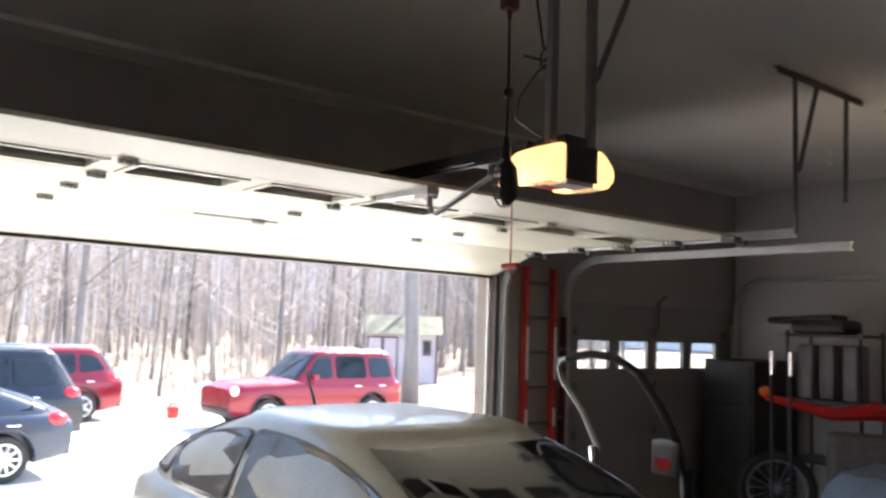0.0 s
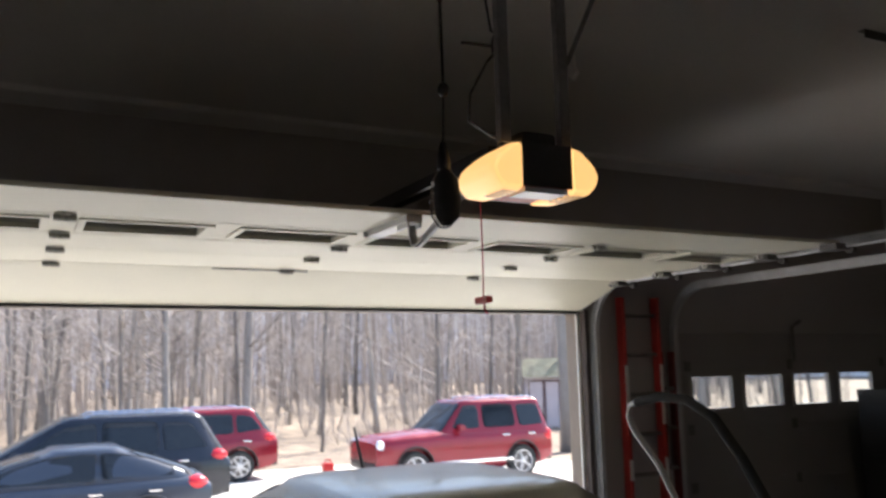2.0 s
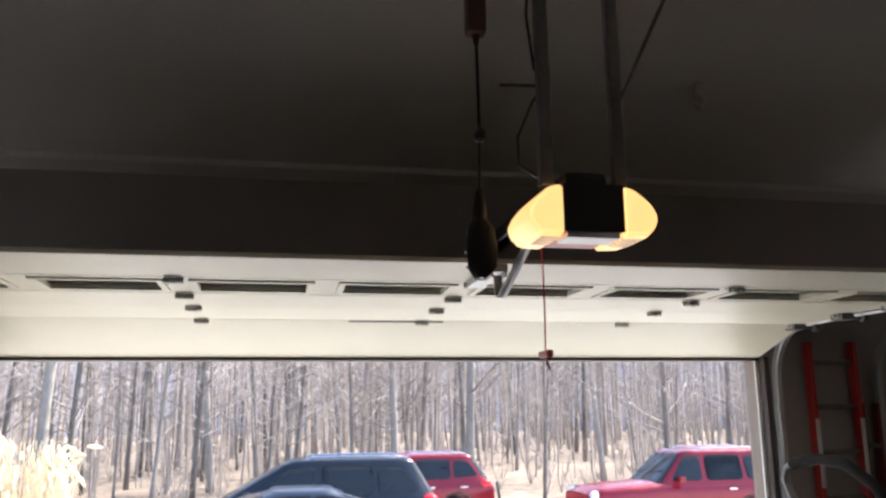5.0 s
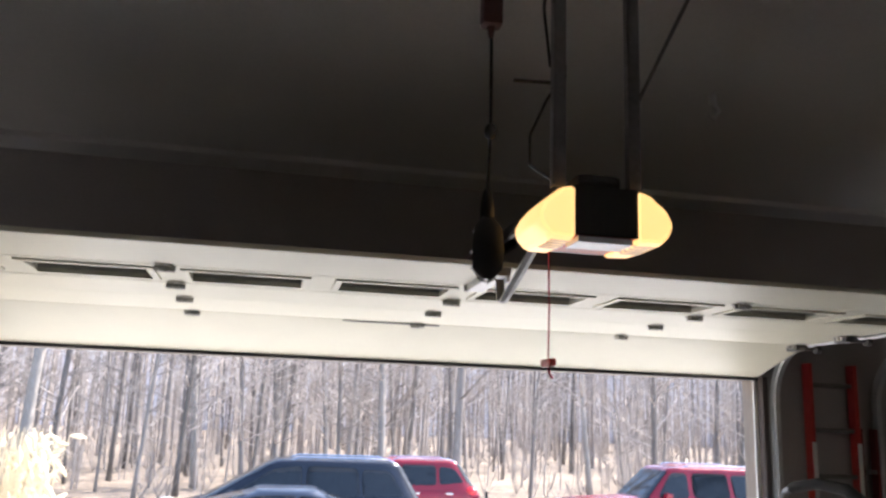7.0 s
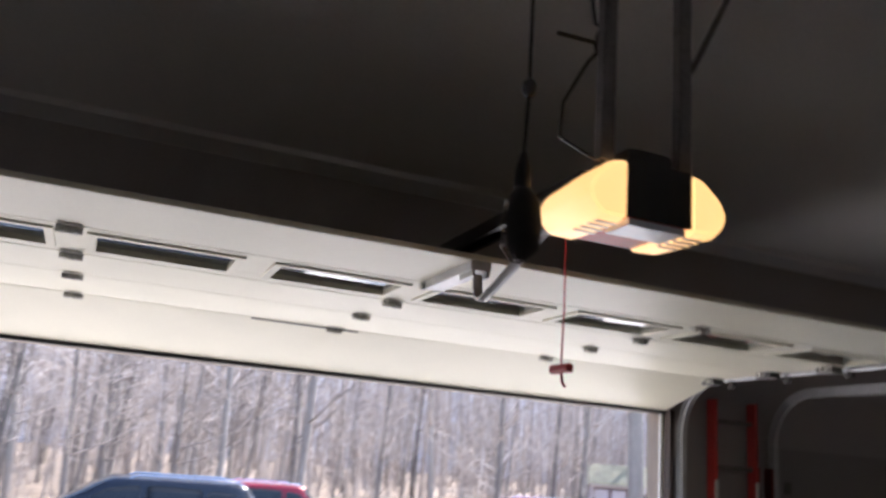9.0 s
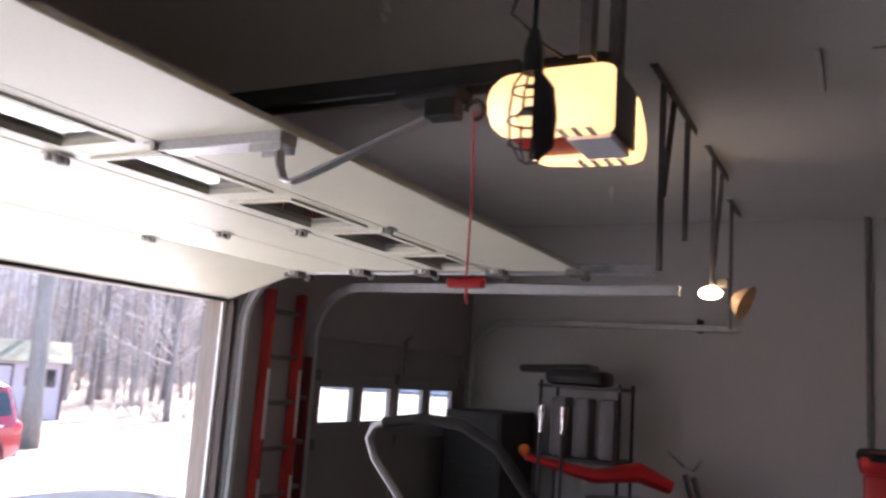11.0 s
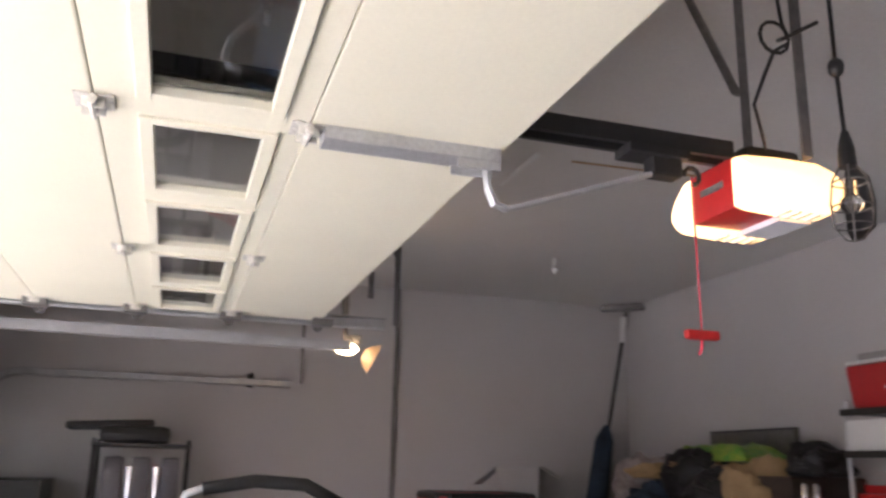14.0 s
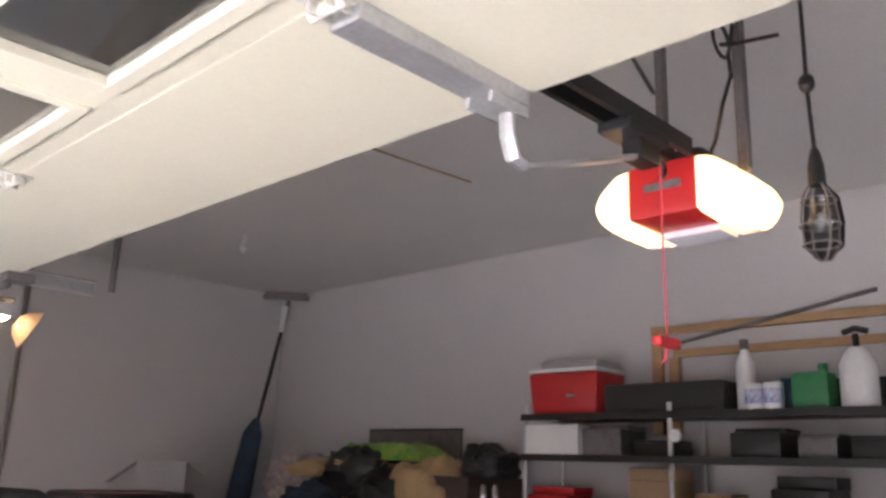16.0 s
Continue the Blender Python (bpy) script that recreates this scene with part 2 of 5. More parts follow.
M_FROST = mat("clear panel plastic", (0.78, 0.77, 0.82), 0.25, var=0.05, bump=0)

for m_ in (M_BARK, M_BARK2, M_TWIG):
    nt = m_.node_tree
    pb = nt.nodes["Principled BSDF"]
    oi, hs = nt.nodes.new("ShaderNodeObjectInfo"), nt.nodes.new("ShaderNodeHueSaturation")
    mr = nt.nodes.new("ShaderNodeMapRange")
    mr.inputs["To Min"].default_value, mr.inputs["To Max"].default_value = 0.5, 1.35
    nt.links.new(oi.outputs["Random"], mr.inputs["Value"])
    nt.links.new(mr.outputs[0], hs.inputs["Value"])
    nt.links.new(pb.inputs["Base Color"].links[0].from_socket, hs.inputs["Color"])
    nt.links.new(hs.outputs[0], pb.inputs["Base Color"])

# ---- wide sectional door, rolled up ----
ROWS = [(-2.27, 2.595), (-1.83, 2.595), (-1.405, 2.593), (-0.98, 2.593), (-0.527, 2.583), (0.02, 2.41)]
DT = 0.02
bigdoor = thing("sectional_garage_door", (0, 0, 0), "cream steel sectional garage door rolled up under the ceiling", "garage door")
WINX = [(-2.135 + 0.61 * k) for k in range(8)]
WW, WY0, WY1 = 0.225, -1.745, -1.515


def slab(lo, hi, bevel=0.004):
    bm = bmesh.new()
    box(bm, lo, hi, bevel)
    return bm


for i in range(5):
    (y0, z0), (y1, z1) = ROWS[i], ROWS[i + 1]
    bm = bmesh.new()
    if i == 1:
        box(bm, (-2.44, y0 + 0.0015, z0), (2.44, WY0, z0 + DT))
        box(bm, (-2.44, WY1, z0), (2.44, y1 - 0.0015, z0 + DT))
        xs = [-2.44] + [x + s * WW for x in WINX for s in (-1, 1)] + [2.44]
        for k in range(0, len(xs), 2):
            box(bm, (xs[k], WY0, z0 + 0.0005), (xs[k + 1], WY1, z0 + DT - 0.0005))
        sec = part("door_section", bm, M_DOOR, bigdoor)
    elif i < 3:
        box(bm, (-2.44, y0 + 0.0015, z0), (2.44, y1 - 0.0015, z0 + DT), 0.005)
        sec = part("door_section", bm, M_DOOR, bigdoor)
    else:
        ln = math.hypot(y1 - y0, z1 - z0)
        box(bm, (-2.44, 0.0015, 0), (2.44, ln - 0.0015, DT), 0.005)
        sec = part("door_section", bm, M_DOOR, bigdoor)
        sec.matrix_local = pose(0, y0, z0, math.degrees(math.atan2(z1 - z0, y1 - y0)), 0, 0)
    if i == 1:
        for x in WINX:
            bm = bmesh.new()
            for a, b in (((x - WW - 0.03, WY0 - 0.03), (x + WW + 0.03, WY0)), ((x - WW - 0.03, WY1), (x + WW + 0.03, WY1 + 0.03)),
                         ((x - WW - 0.03, WY0), (x - WW, WY1)), ((x + WW, WY0), (x + WW + 0.03, WY1))):
                box(bm, (a[0], a[1], z0 - 0.008), (b[0], b[1], z0 + 0.003), 0.002)
            fr = part("window_frame", bm, M_DOOR, bigdoor)
            part("pane", slab((x - WW, WY0, z0 + 0.012), (x + WW, WY1, z0 + 0.017), 0), M_GLASS, fr).visible_shadow = False
bm = bmesh.new()
box(bm, (-2.44, 0.004, 2.395), (2.44, 0.05, 2.412), 0.004)
part("bottom_seal", bm, M_RUBBER, bigdoor, "dark rubber bottom seal")


def hinge_mesh():
    bm = bmesh.new()
    box(bm, (-0.045, -0.05, -0.004), (0.045, -0.012, 0), 0.001)
    box(bm, (-0.045, 0.012, -0.004), (0.045, 0.05, 0), 0.001)
    tube(bm, [(-0.05, 0, -0.014), (0.05, 0, -0.014)], 0.012, 8)
    box(bm, (-0.03, -0.03, -0.024), (-0.022, 0.03, -0.003), 0.001)
    box(bm, (0.022, -0.03, -0.024), (0.03, 0.03, -0.003), 0.001)
    for v in bm.verts:
        v.co.x *= 0.8
        v.co.y *= 0.75
    me = bpy.data.meshes.new("hinge")
    bm.to_mesh(me)
    bm.free()
    me.materials.append(mat("zinc hinge steel", (0.62, 0.60, 0.55), 0.5, 0.1, var=0.3, scale=30))
    return me


HINGE = hinge_mesh()
for k in range(1, 5):
    y, z = ROWS[k]
    for x in (-1.22, 0.0, 1.22, -2.36, 2.36):
        h = new("hinge", HINGE)
        h.parent = bigdoor
        h.matrix_local = pose(x, y, z - 0.001)
bm = bmesh.new()
box(bm, (-0.035, -2.26, 2.565), (0.035, -1.86, 2.598), 0.004)
box(bm, (-0.03, -2.26, 2.545), (-0.022, -2.16, 2.57), 0.001)
box(bm, (0.022, -2.26, 2.545), (0.03, -2.16, 2.57), 0.001)
part("operator_bracket", bm, M_GALV, bigdoor, "grey steel operator bracket")
bm = bmesh.new()
tube(bm, [(-0.42, -0.545, 2.575), (0.12, -0.545, 2.575)], 0.004, 6)
tube(bm, [(-2.4, -0.02, 2.40), (-2.5, -0.02, 2.43), (-2.5, -0.02, 2.5)], 0.004, 6)
part("lift_cable", bm, M_DSTEEL, bigdoor)
for sx in (-1, 1):
    for y, z in ROWS[:5]:
        bm = bmesh.new()
        tube(bm, [(sx * 2.40, y, z - 0.02), (sx * 2.53, y, z - 0.02)], 0.008, 8)
        tube(bm, [(sx * 2.505, y, z - 0.02), (sx * 2.535, y, z - 0.02)], 0.024, 12)
        box(bm, (sx * 2.38 - 0.04, y - 0.05, z - 0.035), (sx * 2.38 + 0.04, y + 0.05, z - 0.002), 0.003)
        part("roller", bm, M_DSTEEL, bigdoor)


# ---- tracks ----
def track(name, x, ztop, yend, label, side):
    t = thing(name, (x, 0, 0), label, "door track")
    path = [(0, -0.06, 0.02), (0, -0.06, ztop - 0.36)] + arc((0, -0.42, ztop - 0.36), 0.36, 0, 90, 10, "yz")[1:] + [(0, yend, ztop)]
    bm = bmesh.new()
    s = side
    sweep(bm, path, [(0, -0.030), (s * 0.034, -0.030), (s * 0.034, 0.030), (0, 0.030), (-s * 0.006, 0.022), (0, 0.022), (s * 0.026, 0.022), (s * 0.026, -0.022), (0, -0.022), (-s * 0.006, -0.022)])
    rail = part("rail", bm, M_GALV, t)
    bm = bmesh.new()
    box(bm, (min(0, side * 0.05), -0.02, 0.3), (max(0, side * 0.05), 0.0, ztop - 0.5), 0.002)
    part("wall_angle", bm, M_GALV, t)
    return t


track("door_track", 2.50, 2.615, -2.62, "galvanised steel track of the wide garage door", 1)
track("door_track", -2.50, 2.615, -2.62, "galvanised steel track of the wide garage door", -1)
track("door_track", 3.30, 2.60, -2.60, "galvanised steel track of the single garage door", -1)
track("door_track", 5.98, 2.60, -2.60, "galvanised steel track of the single garage door", 1)


def hanger(x0, x1, legs, y, ztop, label):
    h = thing("track_hanger", (x0, y, ztop), label, "hanger", "perforated steel track hangers")
    bm = bmesh.new()
    box(bm, (0, -0.018, -0.006), (x1 - x0, 0.018, -0.001), 0.001)
    box(bm, (0, -0.018, -0.045), (x1 - x0, -0.013, -0.006), 0.001)
    part("ceiling_angle", bm, M_DSTEEL, h)
    for (xa, xb, zb) in legs:
        bm = bmesh.new()
        d = Vector((xb - xa, 0, zb - ztop + 0.02))
        n = max(4, int(d.length / 0.07))
        tube(bm, [Vector((xa - x0, 0, -0.02)), Vector((xa - x0, 0, -0.02)) + d], 0.016, 4, flat=0.35)
        for k in range(1, n):
            tube(bm, [Vector((xa - x0, -0.012, -0.02)) + d * (k / n), Vector((xa - x0, 0.012, -0.02)) + d * (k / n)], 0.006, 6)
        part("strap", bm, M_DSTEEL, h)


hanger(2.22, 3.30, [(2.45, 2.45, 2.60), (2.72, 2.49, 2.98), (3.1, 3.08, 2.86)], -2.66, CEIL, "dark perforated angle iron hanger under the ceiling")
hanger(3.65, 4.45, [(3.93, 3.91, 2.69), (4.3, 3.97, 2.85)], -2.68, CEIL, "dark perforated angle iron hanger under the ceiling")
hanger(5.2, 5.75, [(5.35, 5.35, 2.55)], -2.6, CEIL, "dark perforated angle iron hanger beside the wall")
hanger(-3.0, -2.3, [(-2.5, -2.5, 2.60)], -2.655, CEIL, "dark perforated angle iron hanger under the ceiling")

# ---- door opener with its rail ----
op = thing("garage_door_opener", (0.05, -2.985, 2.48), "red garage door opener with two lit lamp lenses hung from straps", "door opener")
bm = bmesh.new()
box(bm, (-0.10, -0.19, 0.02), (0.10, 0.195, 0.20), 0.02)
part("housing", bm, M_RED, op, "red moulded housing", True)
bm = bmesh.new()
box(bm, (-0.085, -0.17, 0.195), (0.06, 0.10, 0.262), 0.03)
part("motor_cover", bm, M_BLACK, op, "black rounded motor cover", True)
# black sheet across the back, standing in for shade on the red housing
bm = bmesh.new()
box(bm, (-0.102, -0.20, 0.022), (0.102, -0.186, 0.205), 0.008)
part("rear_panel", bm, M_BLACK, op, "dark rear panel widened to stand for shade on the housing")
bm = bmesh.new()
box(bm, (-0.055, 0.192, 0.105), (0.05, 0.199, 0.13), 0.002)
part("name_badge", bm, M_DSTEEL, op, "dark grey badge")
bm = bmesh.new()
box(bm, (-0.085, -0.185, 0.0), (0.085, -0.03, 0.022), 0.004)
part("base_panel", bm, M_FROST, op, "pale clear plastic base panel")


def lens(sx):
    bm = bmesh.new()
    prof = [(0.098, 0.205), (0.135, 0.195), (0.195, 0.135), (0.215, 0.085), (0.205, 0.045), (0.175, 0.008), (0.098, 0.004)]
    rings = []
    for y, k in ((-0.205, 0.90), (-0.17, 1.0), (0.02, 1.0), (0.17, 0.93), (0.205, 0.82)):
        rings.append([bm.verts.new((sx * (0.098 + (x - 0.098) * k), y, 0.1 + (z - 0.1) * k)) for x, z in prof])
    for a, b in zip(rings, rings[1:]):
        for i in range(len(prof)):
            j = (i + 1) % len(prof)
            bm.faces.new((a[i], a[j], b[j], b[i]))
    bm.faces.new(rings[0])
    bm.faces.new(rings[-1][::-1])
    bmesh.ops.bevel(bm, geom=bm.edges[:], offset=0.006, segments=2, affect="EDGES")
    part("lamp_lens", bm, M_LENSON, op, "glowing frosted lamp lens", True)
    for k in range(4):
        part("vent_bar", slab((min(sx * 0.1, sx * 0.16), -0.15 + k * 0.05, 0.002), (max(sx * 0.1, sx * 0.16), -0.13 + k * 0.05, 0.0125), 0.001), M_FROST, op)


lens(-1), lens(1)
for o in op.children:
    for v in o.data.vertices:
        v.co.x *= 0.92
        v.co.y *= 0.61
        v.co.z = 0.035 + v.co.z * 0.75
for x in (-0.12, 0.10):
    bm = bmesh.new()
    box(bm, (x - 0.018, -0.085, 0.19), (x + 0.018, -0.081, CEIL - 2.48), 0.001)
    box(bm, (x - 0.018, -0.085, 0.19), (x - 0.015, -0.055, CEIL - 2.48), 0.001)
    for k in range(22):
        tube(bm, [(x, -0.087, 0.22 + k * 0.038), (x, -0.0865, 0.22 + k * 0.038)], 0.006, 6)
    part("hanging_strap", bm, M_DSTEEL, op, "perforated steel hanging strap")
bm = bmesh.new()
tube(bm, [(0.12, -0.075, 0.47), (0.42, -0.075, CEIL - 2.49)], 0.02, 4, flat=0.3)
part("brace", bm, M_DSTEEL, op)
bm = bmesh.new()
box(bm, (-0.30, -0.1, CEIL - 2.486), (0.55, -0.06, CEIL - 2.4805), 0.001)
part("ceiling_angle", bm, M_DSTEEL, op)
bm = bmesh.new()
cordpts = [(-0.12, -0.02, 1.06), (-0.14, 0.0, 0.75), (-0.13, -0.03, 0.56)]
tube(bm, cordpts + arc((-0.10, -0.03, 0.53), 0.045, 180, -170, 12, "yz") + [(-0.13, 0.0, 0.47), (-0.16, 0.06, 0.38), (-0.15, 0.09, 0.30), (-0.1, 0.03, 0.24), (-0.05, -0.02, 0.21)], 0.005, 6)
tube(bm, [(-0.24, -0.04, 0.50), (-0.13, -0.03, 0.51), (-0.09, -0.05, 0.53)], 0.006, 6)
part("power_cord", bm, M_BLACK, op)
bm = bmesh.new()
sweep(bm, [(-0.05, 0.10, 0.205), (-0.05, 1.5, 0.205), (-0.05, 2.92, 0.205)], [(-0.035, -0.025), (-0.035, -0.02), (-0.025, -0.02), (-0.025, 0.025), (0.025, 0.025), (0.025, -0.02), (0.035, -0.02), (0.035, -0.025), (0.02, -0.025), (0.02, 0.019), (-0.02, 0.019), (-0.02, -0.025)])
part("rail", bm, M_BLACK, op, "black steel rail")
bm = bmesh.new()
box(bm, (-0.09, 0.235, 0.16), (-0.01, 0.40, 0.185), 0.004)
box(bm, (-0.075, 0.25, 0.115), (-0.025, 0.33, 0.165), 0.006)
tube(bm, arc((-0.05, 0.21, 0.13), 0.022, 0, 270, 8, "yz"), 0.006, 6)
trol = part("trolley", bm, M_BLACK, op, "black trolley")
bm = bmesh.new()
tube(bm, [(-0.05, 0.30, 0.13), (-0.05, 0.66, 0.00), (-0.05, 0.70, -0.012), (-0.05, 0.73, -0.005), (-0.05, 0.745, 0.03), (-0.05, 0.75, 0.075)], 0.018, 6, flat=0.4)
part("door_arm", bm, M_GALV, trol, "bent steel door arm")
bm = bmesh.new()
tube(bm, [(-0.05, 0.21, 0.13), (-0.048, 0.205, -0.10), (-0.05, 0.205, -0.25)], 0.0025, 6)
cord = part("release_cord", bm, M_ROPE, trol, "thin red release cord")
rh = thing("release_handle", (0.0, -2.78, 2.205), "red plastic release handle hanging on a cord", "handle")
bm = bmesh.new()
box(bm, (-0.011, -0.045, 0.0), (0.011, 0.045, 0.024), 0.008)
part("grip", bm, M_RED, rh)
bm = bmesh.new()
tube(bm, [(0, 0, 0.02), (0.004, 0, -0.02), (0.014, 0, -0.032)], 0.004, 6)
part("knot", bm, M_ROPE, rh)

# ---- drop light on its cord ----
dl = thing("drop_light", (-0.255, -3.01, 2.405), "black caged drop light hanging on a cord from the ceiling", "work light")
bm = bmesh.new()
tube(bm, [(0, 0, 0.24), (0, 0, 0.30), (0, 0, 0.33), (0, 0, 0.36)], 0.02, 10, taper=[0.024, 0.022, 0.017, 0.010])
part("handle", bm, M_BLACK, dl, "", True)
bm = bmesh.new()
tube(bm, [(0, 0, 0.35), (0.006, 0, 0.52), (0.002, 0.004, 0.8), (0, 0, CEIL - 2.385)], 0.006, 6)
part("cord", bm, M_BLACK, dl)
bm = bmesh.new()
bmesh.ops.create_uvsphere(bm, u_segments=12, v_segments=8, radius=0.022, matrix=pose(0.006, 0, 0.52))
part("cord_stop", bm, M_BLACK, dl, "", True)
bm = bmesh.new()
box(bm, (-0.035, -0.03, 0.80), (0.035, 0.03, 0.95), 0.012)
tube(bm, [(0, 0, 0.77), (0, 0, 0.81)], 0.014, 8, taper=[0.008, 0.018])
part("plug", bm, mat("dark red brown plug", (0.09, 0.03, 0.025), 0.5, var=0.2), dl, "dark plug adapter on the cord", True)
bm = bmesh.new()
for a in range(4):
    an = radians(45 + a * 90)
    pts = [(math.cos(an) * r, math.sin(an) * r, z) for r, z in ((0.02, 0.245), (0.042, 0.20), (0.05, 0.13), (0.046, 0.05), (0.02, 0.005), (0, 0))]
    tube(bm, pts, 0.003, 6)
for z, r in ((0.19, 0.043), (0.11, 0.05), (0.05, 0.046)):
    tube(bm, arc((0, 0, z), r, 0, 345, 20, "xy"), 0.003, 6, closed=True)
part("cage", bm, M_DSTEEL, dl)
bm = bmesh.new()
prof = [(0.024, 0.24), (0.05, 0.2), (0.058, 0.12), (0.052, 0.045), (0.02, 0.006)]
rows_ = []
for k in range(9):
    an = radians(205 + 130 * k / 8)
    rows_.append([bm.verts.new((math.cos(an) * r, math.sin(an) * r, z)) for r, z in prof])
for a, b in zip(rows_, rows_[1:]):
    for i in range(len(prof) - 1):
        bm.faces.new((a[i], a[i + 1], b[i + 1], b[i]))
bmesh.ops.solidify(bm, geom=bm.faces[:], thickness=0.002)
# dark material gives the reflector its backlit silhouette by colour
part("reflector", bm, M_GREYFOAM, dl, "half-round metal reflector coloured dark as a backlit silhouette", True)
bm = bmesh.new()
bmesh.ops.create_uvsphere(bm, u_segments=14, v_segments=10, radius=0.03, matrix=pose(0, 0, 0.12))
tube(bm, [(0, 0, 0.14), (0, 0, 0.20)], 0.015, 10)
part("bulb", bm, M_CLEAR, dl, "clear glass bulb", True)

for o in dl.children:
    for v in o.data.vertices:
        v.co.x *= 0.85
        v.co.y *= 0.85
        v.co.z = v.co.z * 0.72 if v.co.z < 0.4 else (0.288 + (v.co.z - 0.4) * (CEIL - 2.405 - 0.288) / (CEIL - 2.385 - 0.4))

# ---- clamp lamp on the track end ----
cl = thing("clamp_lamp", (3.90, -2.71, 2.66), "lit bare bulb lamp clamped to the door track", "lamp")
bm = bmesh.new()
bmesh.ops.create_uvsphere(bm, u_segments=14, v_segments=10, radius=0.034, matrix=pose(-0.03, 0.02, 0) @ Matrix.Diagonal((1, 1.5, 0.8, 1)))
part("bulb", bm, M_BULB, cl, "glowing bulb", True)
bm = bmesh.new()
rings = []
for r, h in ((0.02, 0.0), (0.05, 0.02), (0.075, 0.055), (0.08, 0.06)):
    rings.append([bm.verts.new((math.cos(a) * r, math.sin(a) * r, -h)) for a in [2 * math.pi * k / 20 for k in range(20)]])
for a, b in zip(rings, rings[1:]):
    for i in range(20):
        bm.faces.new((a[i], a[(i + 1) % 20], b[(i + 1) % 20], b[i]))
bmesh.ops.solidify(bm, geom=bm.faces[:], thickness=0.002)
bmesh.ops.transform(bm, matrix=pose(0.02, -0.072, -0.01, -62, 20, 0), verts=bm.verts)
part("shade", bm, mat("worn tan enamel", (0.62, 0.46, 0.32), 0.5, var=0.1), cl, "tilted tan enamel shade", True)
bm = bmesh.new()
box(bm, (-0.01, -0.05, 0.03), (0.03, 0.02, 0.07), 0.004)
tube(bm, [(-0.03, 0.0, 0.045), (-0.01, 0.03, 0.03)], 0.012, 8)
part("clamp", bm, M_DSTEEL, cl)

for o in cl.children:
    for v in o.data.vertices:
        v.co *= 1.45

# ---- single garage door, closed ----
d2 = thing("single_garage_door", (0, 0, 0), "closed grey single garage door with four small panes", "garage door")
W2 = [(3.50 + 0.585 * k, 3.50 + 0.585 * k + 0.44) for k in range(4)]
Z2 = (1.64, 1.895)
sz = [0.0, 0.53, 1.03, 1.48, 1.98, EH - 0.002]
for i in range(5):
    bm = bmesh.new()
    if i == 3:
        box(bm, (EX0, 0.0, sz[i]), (EX1, 0.04, Z2[0]))
        box(bm, (EX0, 0.0, Z2[1]), (EX1, 0.04, sz[i + 1]))
        xs = [EX0] + [v for p in W2 for v in p] + [EX1]
        for k in range(0, len(xs), 2):
            box(bm, (xs[k], 0.0005, Z2[0]), (xs[k + 1], 0.0395, Z2[1]))
    else:
        box(bm, (EX0, 0.0, sz[i]), (EX1, 0.04, sz[i + 1]), 0.004)
    part("door_section", bm, M_DOOR2_DIM, d2)
for a, b in W2:
    bm = bmesh.new()
    for lo, hi in (((a - 0.03, Z2[0] - 0.03), (b + 0.03, Z2[0])), ((a - 0.03, Z2[1]), (b + 0.03, Z2[1] + 0.03)), ((a - 0.03, Z2[0]), (a, Z2[1])), ((b, Z2[0]), (b + 0.03, Z2[1]))):
        box(bm, (lo[0], -0.008, lo[1]), (hi[0], 0.002, hi[1]), 0.002)
    fr = part("window_frame", bm, M_DOOR2_DIM, d2)
    p = part("pane", slab((a, 0.025, Z2[0]), (b, 0.03, Z2[1]), 0), M_GLASS, fr)
bm = bmesh.new()
for z in (1.03, 1.48, 1.98):
    for x in (EX0 + 0.06, 4.63, EX1 - 0.06):
        box(bm, (x - 0.03, -0.012, z - 0.04), (x + 0.03, -0.001, z + 0.04), 0.002)
part("hinge", bm, M_DSTEEL, d2)
bm = bmesh.new()
tube(bm, [(4.63, -0.05, 2.0), (4.63, -0.06, 2.3), (4.75, -0.05, 2.35)], 0.015, 6)
part("lock_arm", bm, M_DSTEEL, d2)

# ---- trim round the openings ----
# unseen strips added behind the single door to block light leaking past it
for nm, lo, hi in (("door_stop_head", (EX0 + 0.05, 0.042, EH - 0.06), (EX1 - 0.05, 0.075, EH)), ("door_stop_left", (EX0, 0.042, 0), (EX0 + 0.05, 0.075, EH)), ("door_stop_right", (EX1 - 0.05, 0.042, 0), (EX1, 0.075, EH))):
    structure(nm, slab(lo, hi, 0), M_TRIM, "added strip blocking light leaks round the single garage door", "trim")
M_JAMB = mat("weathered tan wood", (0.30, 0.25, 0.205), 0.75, scale=3, fine=30, bump=0.15, color2=(0.20, 0.16, 0.13), stretch=(1, 1, 0.2))
# brown of the inner jamb, with the shade on it put into the colour
M_CASING_SHADE = mat("shaded brown casing", (0.075, 0.055, 0.048), 0.65, var=0.2, scale=4)
for nm, lo, hi in (("trim_right", (DX - 0.025, 0.062, 0), (DX, WT + 0.06, DH)), ("trim_left", (-DX, 0.062, 0), (-DX + 0.025, WT + 0.06, DH)), ("trim_head", (-DX + 0.025, 0.062, DH - 0.02), (DX - 0.025, WT + 0.06, DH))):
    structure(nm, slab(lo, hi, 0.003), M_JAMB, "weathered tan wooden jamb of the garage opening", "trim")
# thin white strips paint the jamb edge as if it caught the sun
for nm, lo, hi in (("weather_strip_right", (DX - 0.032, 0.045, 0), (DX, 0.0615, DH)), ("weather_strip_left", (-DX, 0.045, 0), (-DX + 0.032, 0.0615, DH))):
    structure(nm, slab(lo, hi, 0.002), M_TRIM, "white strip painting the sunlit edge of the garage opening's jamb", "trim")
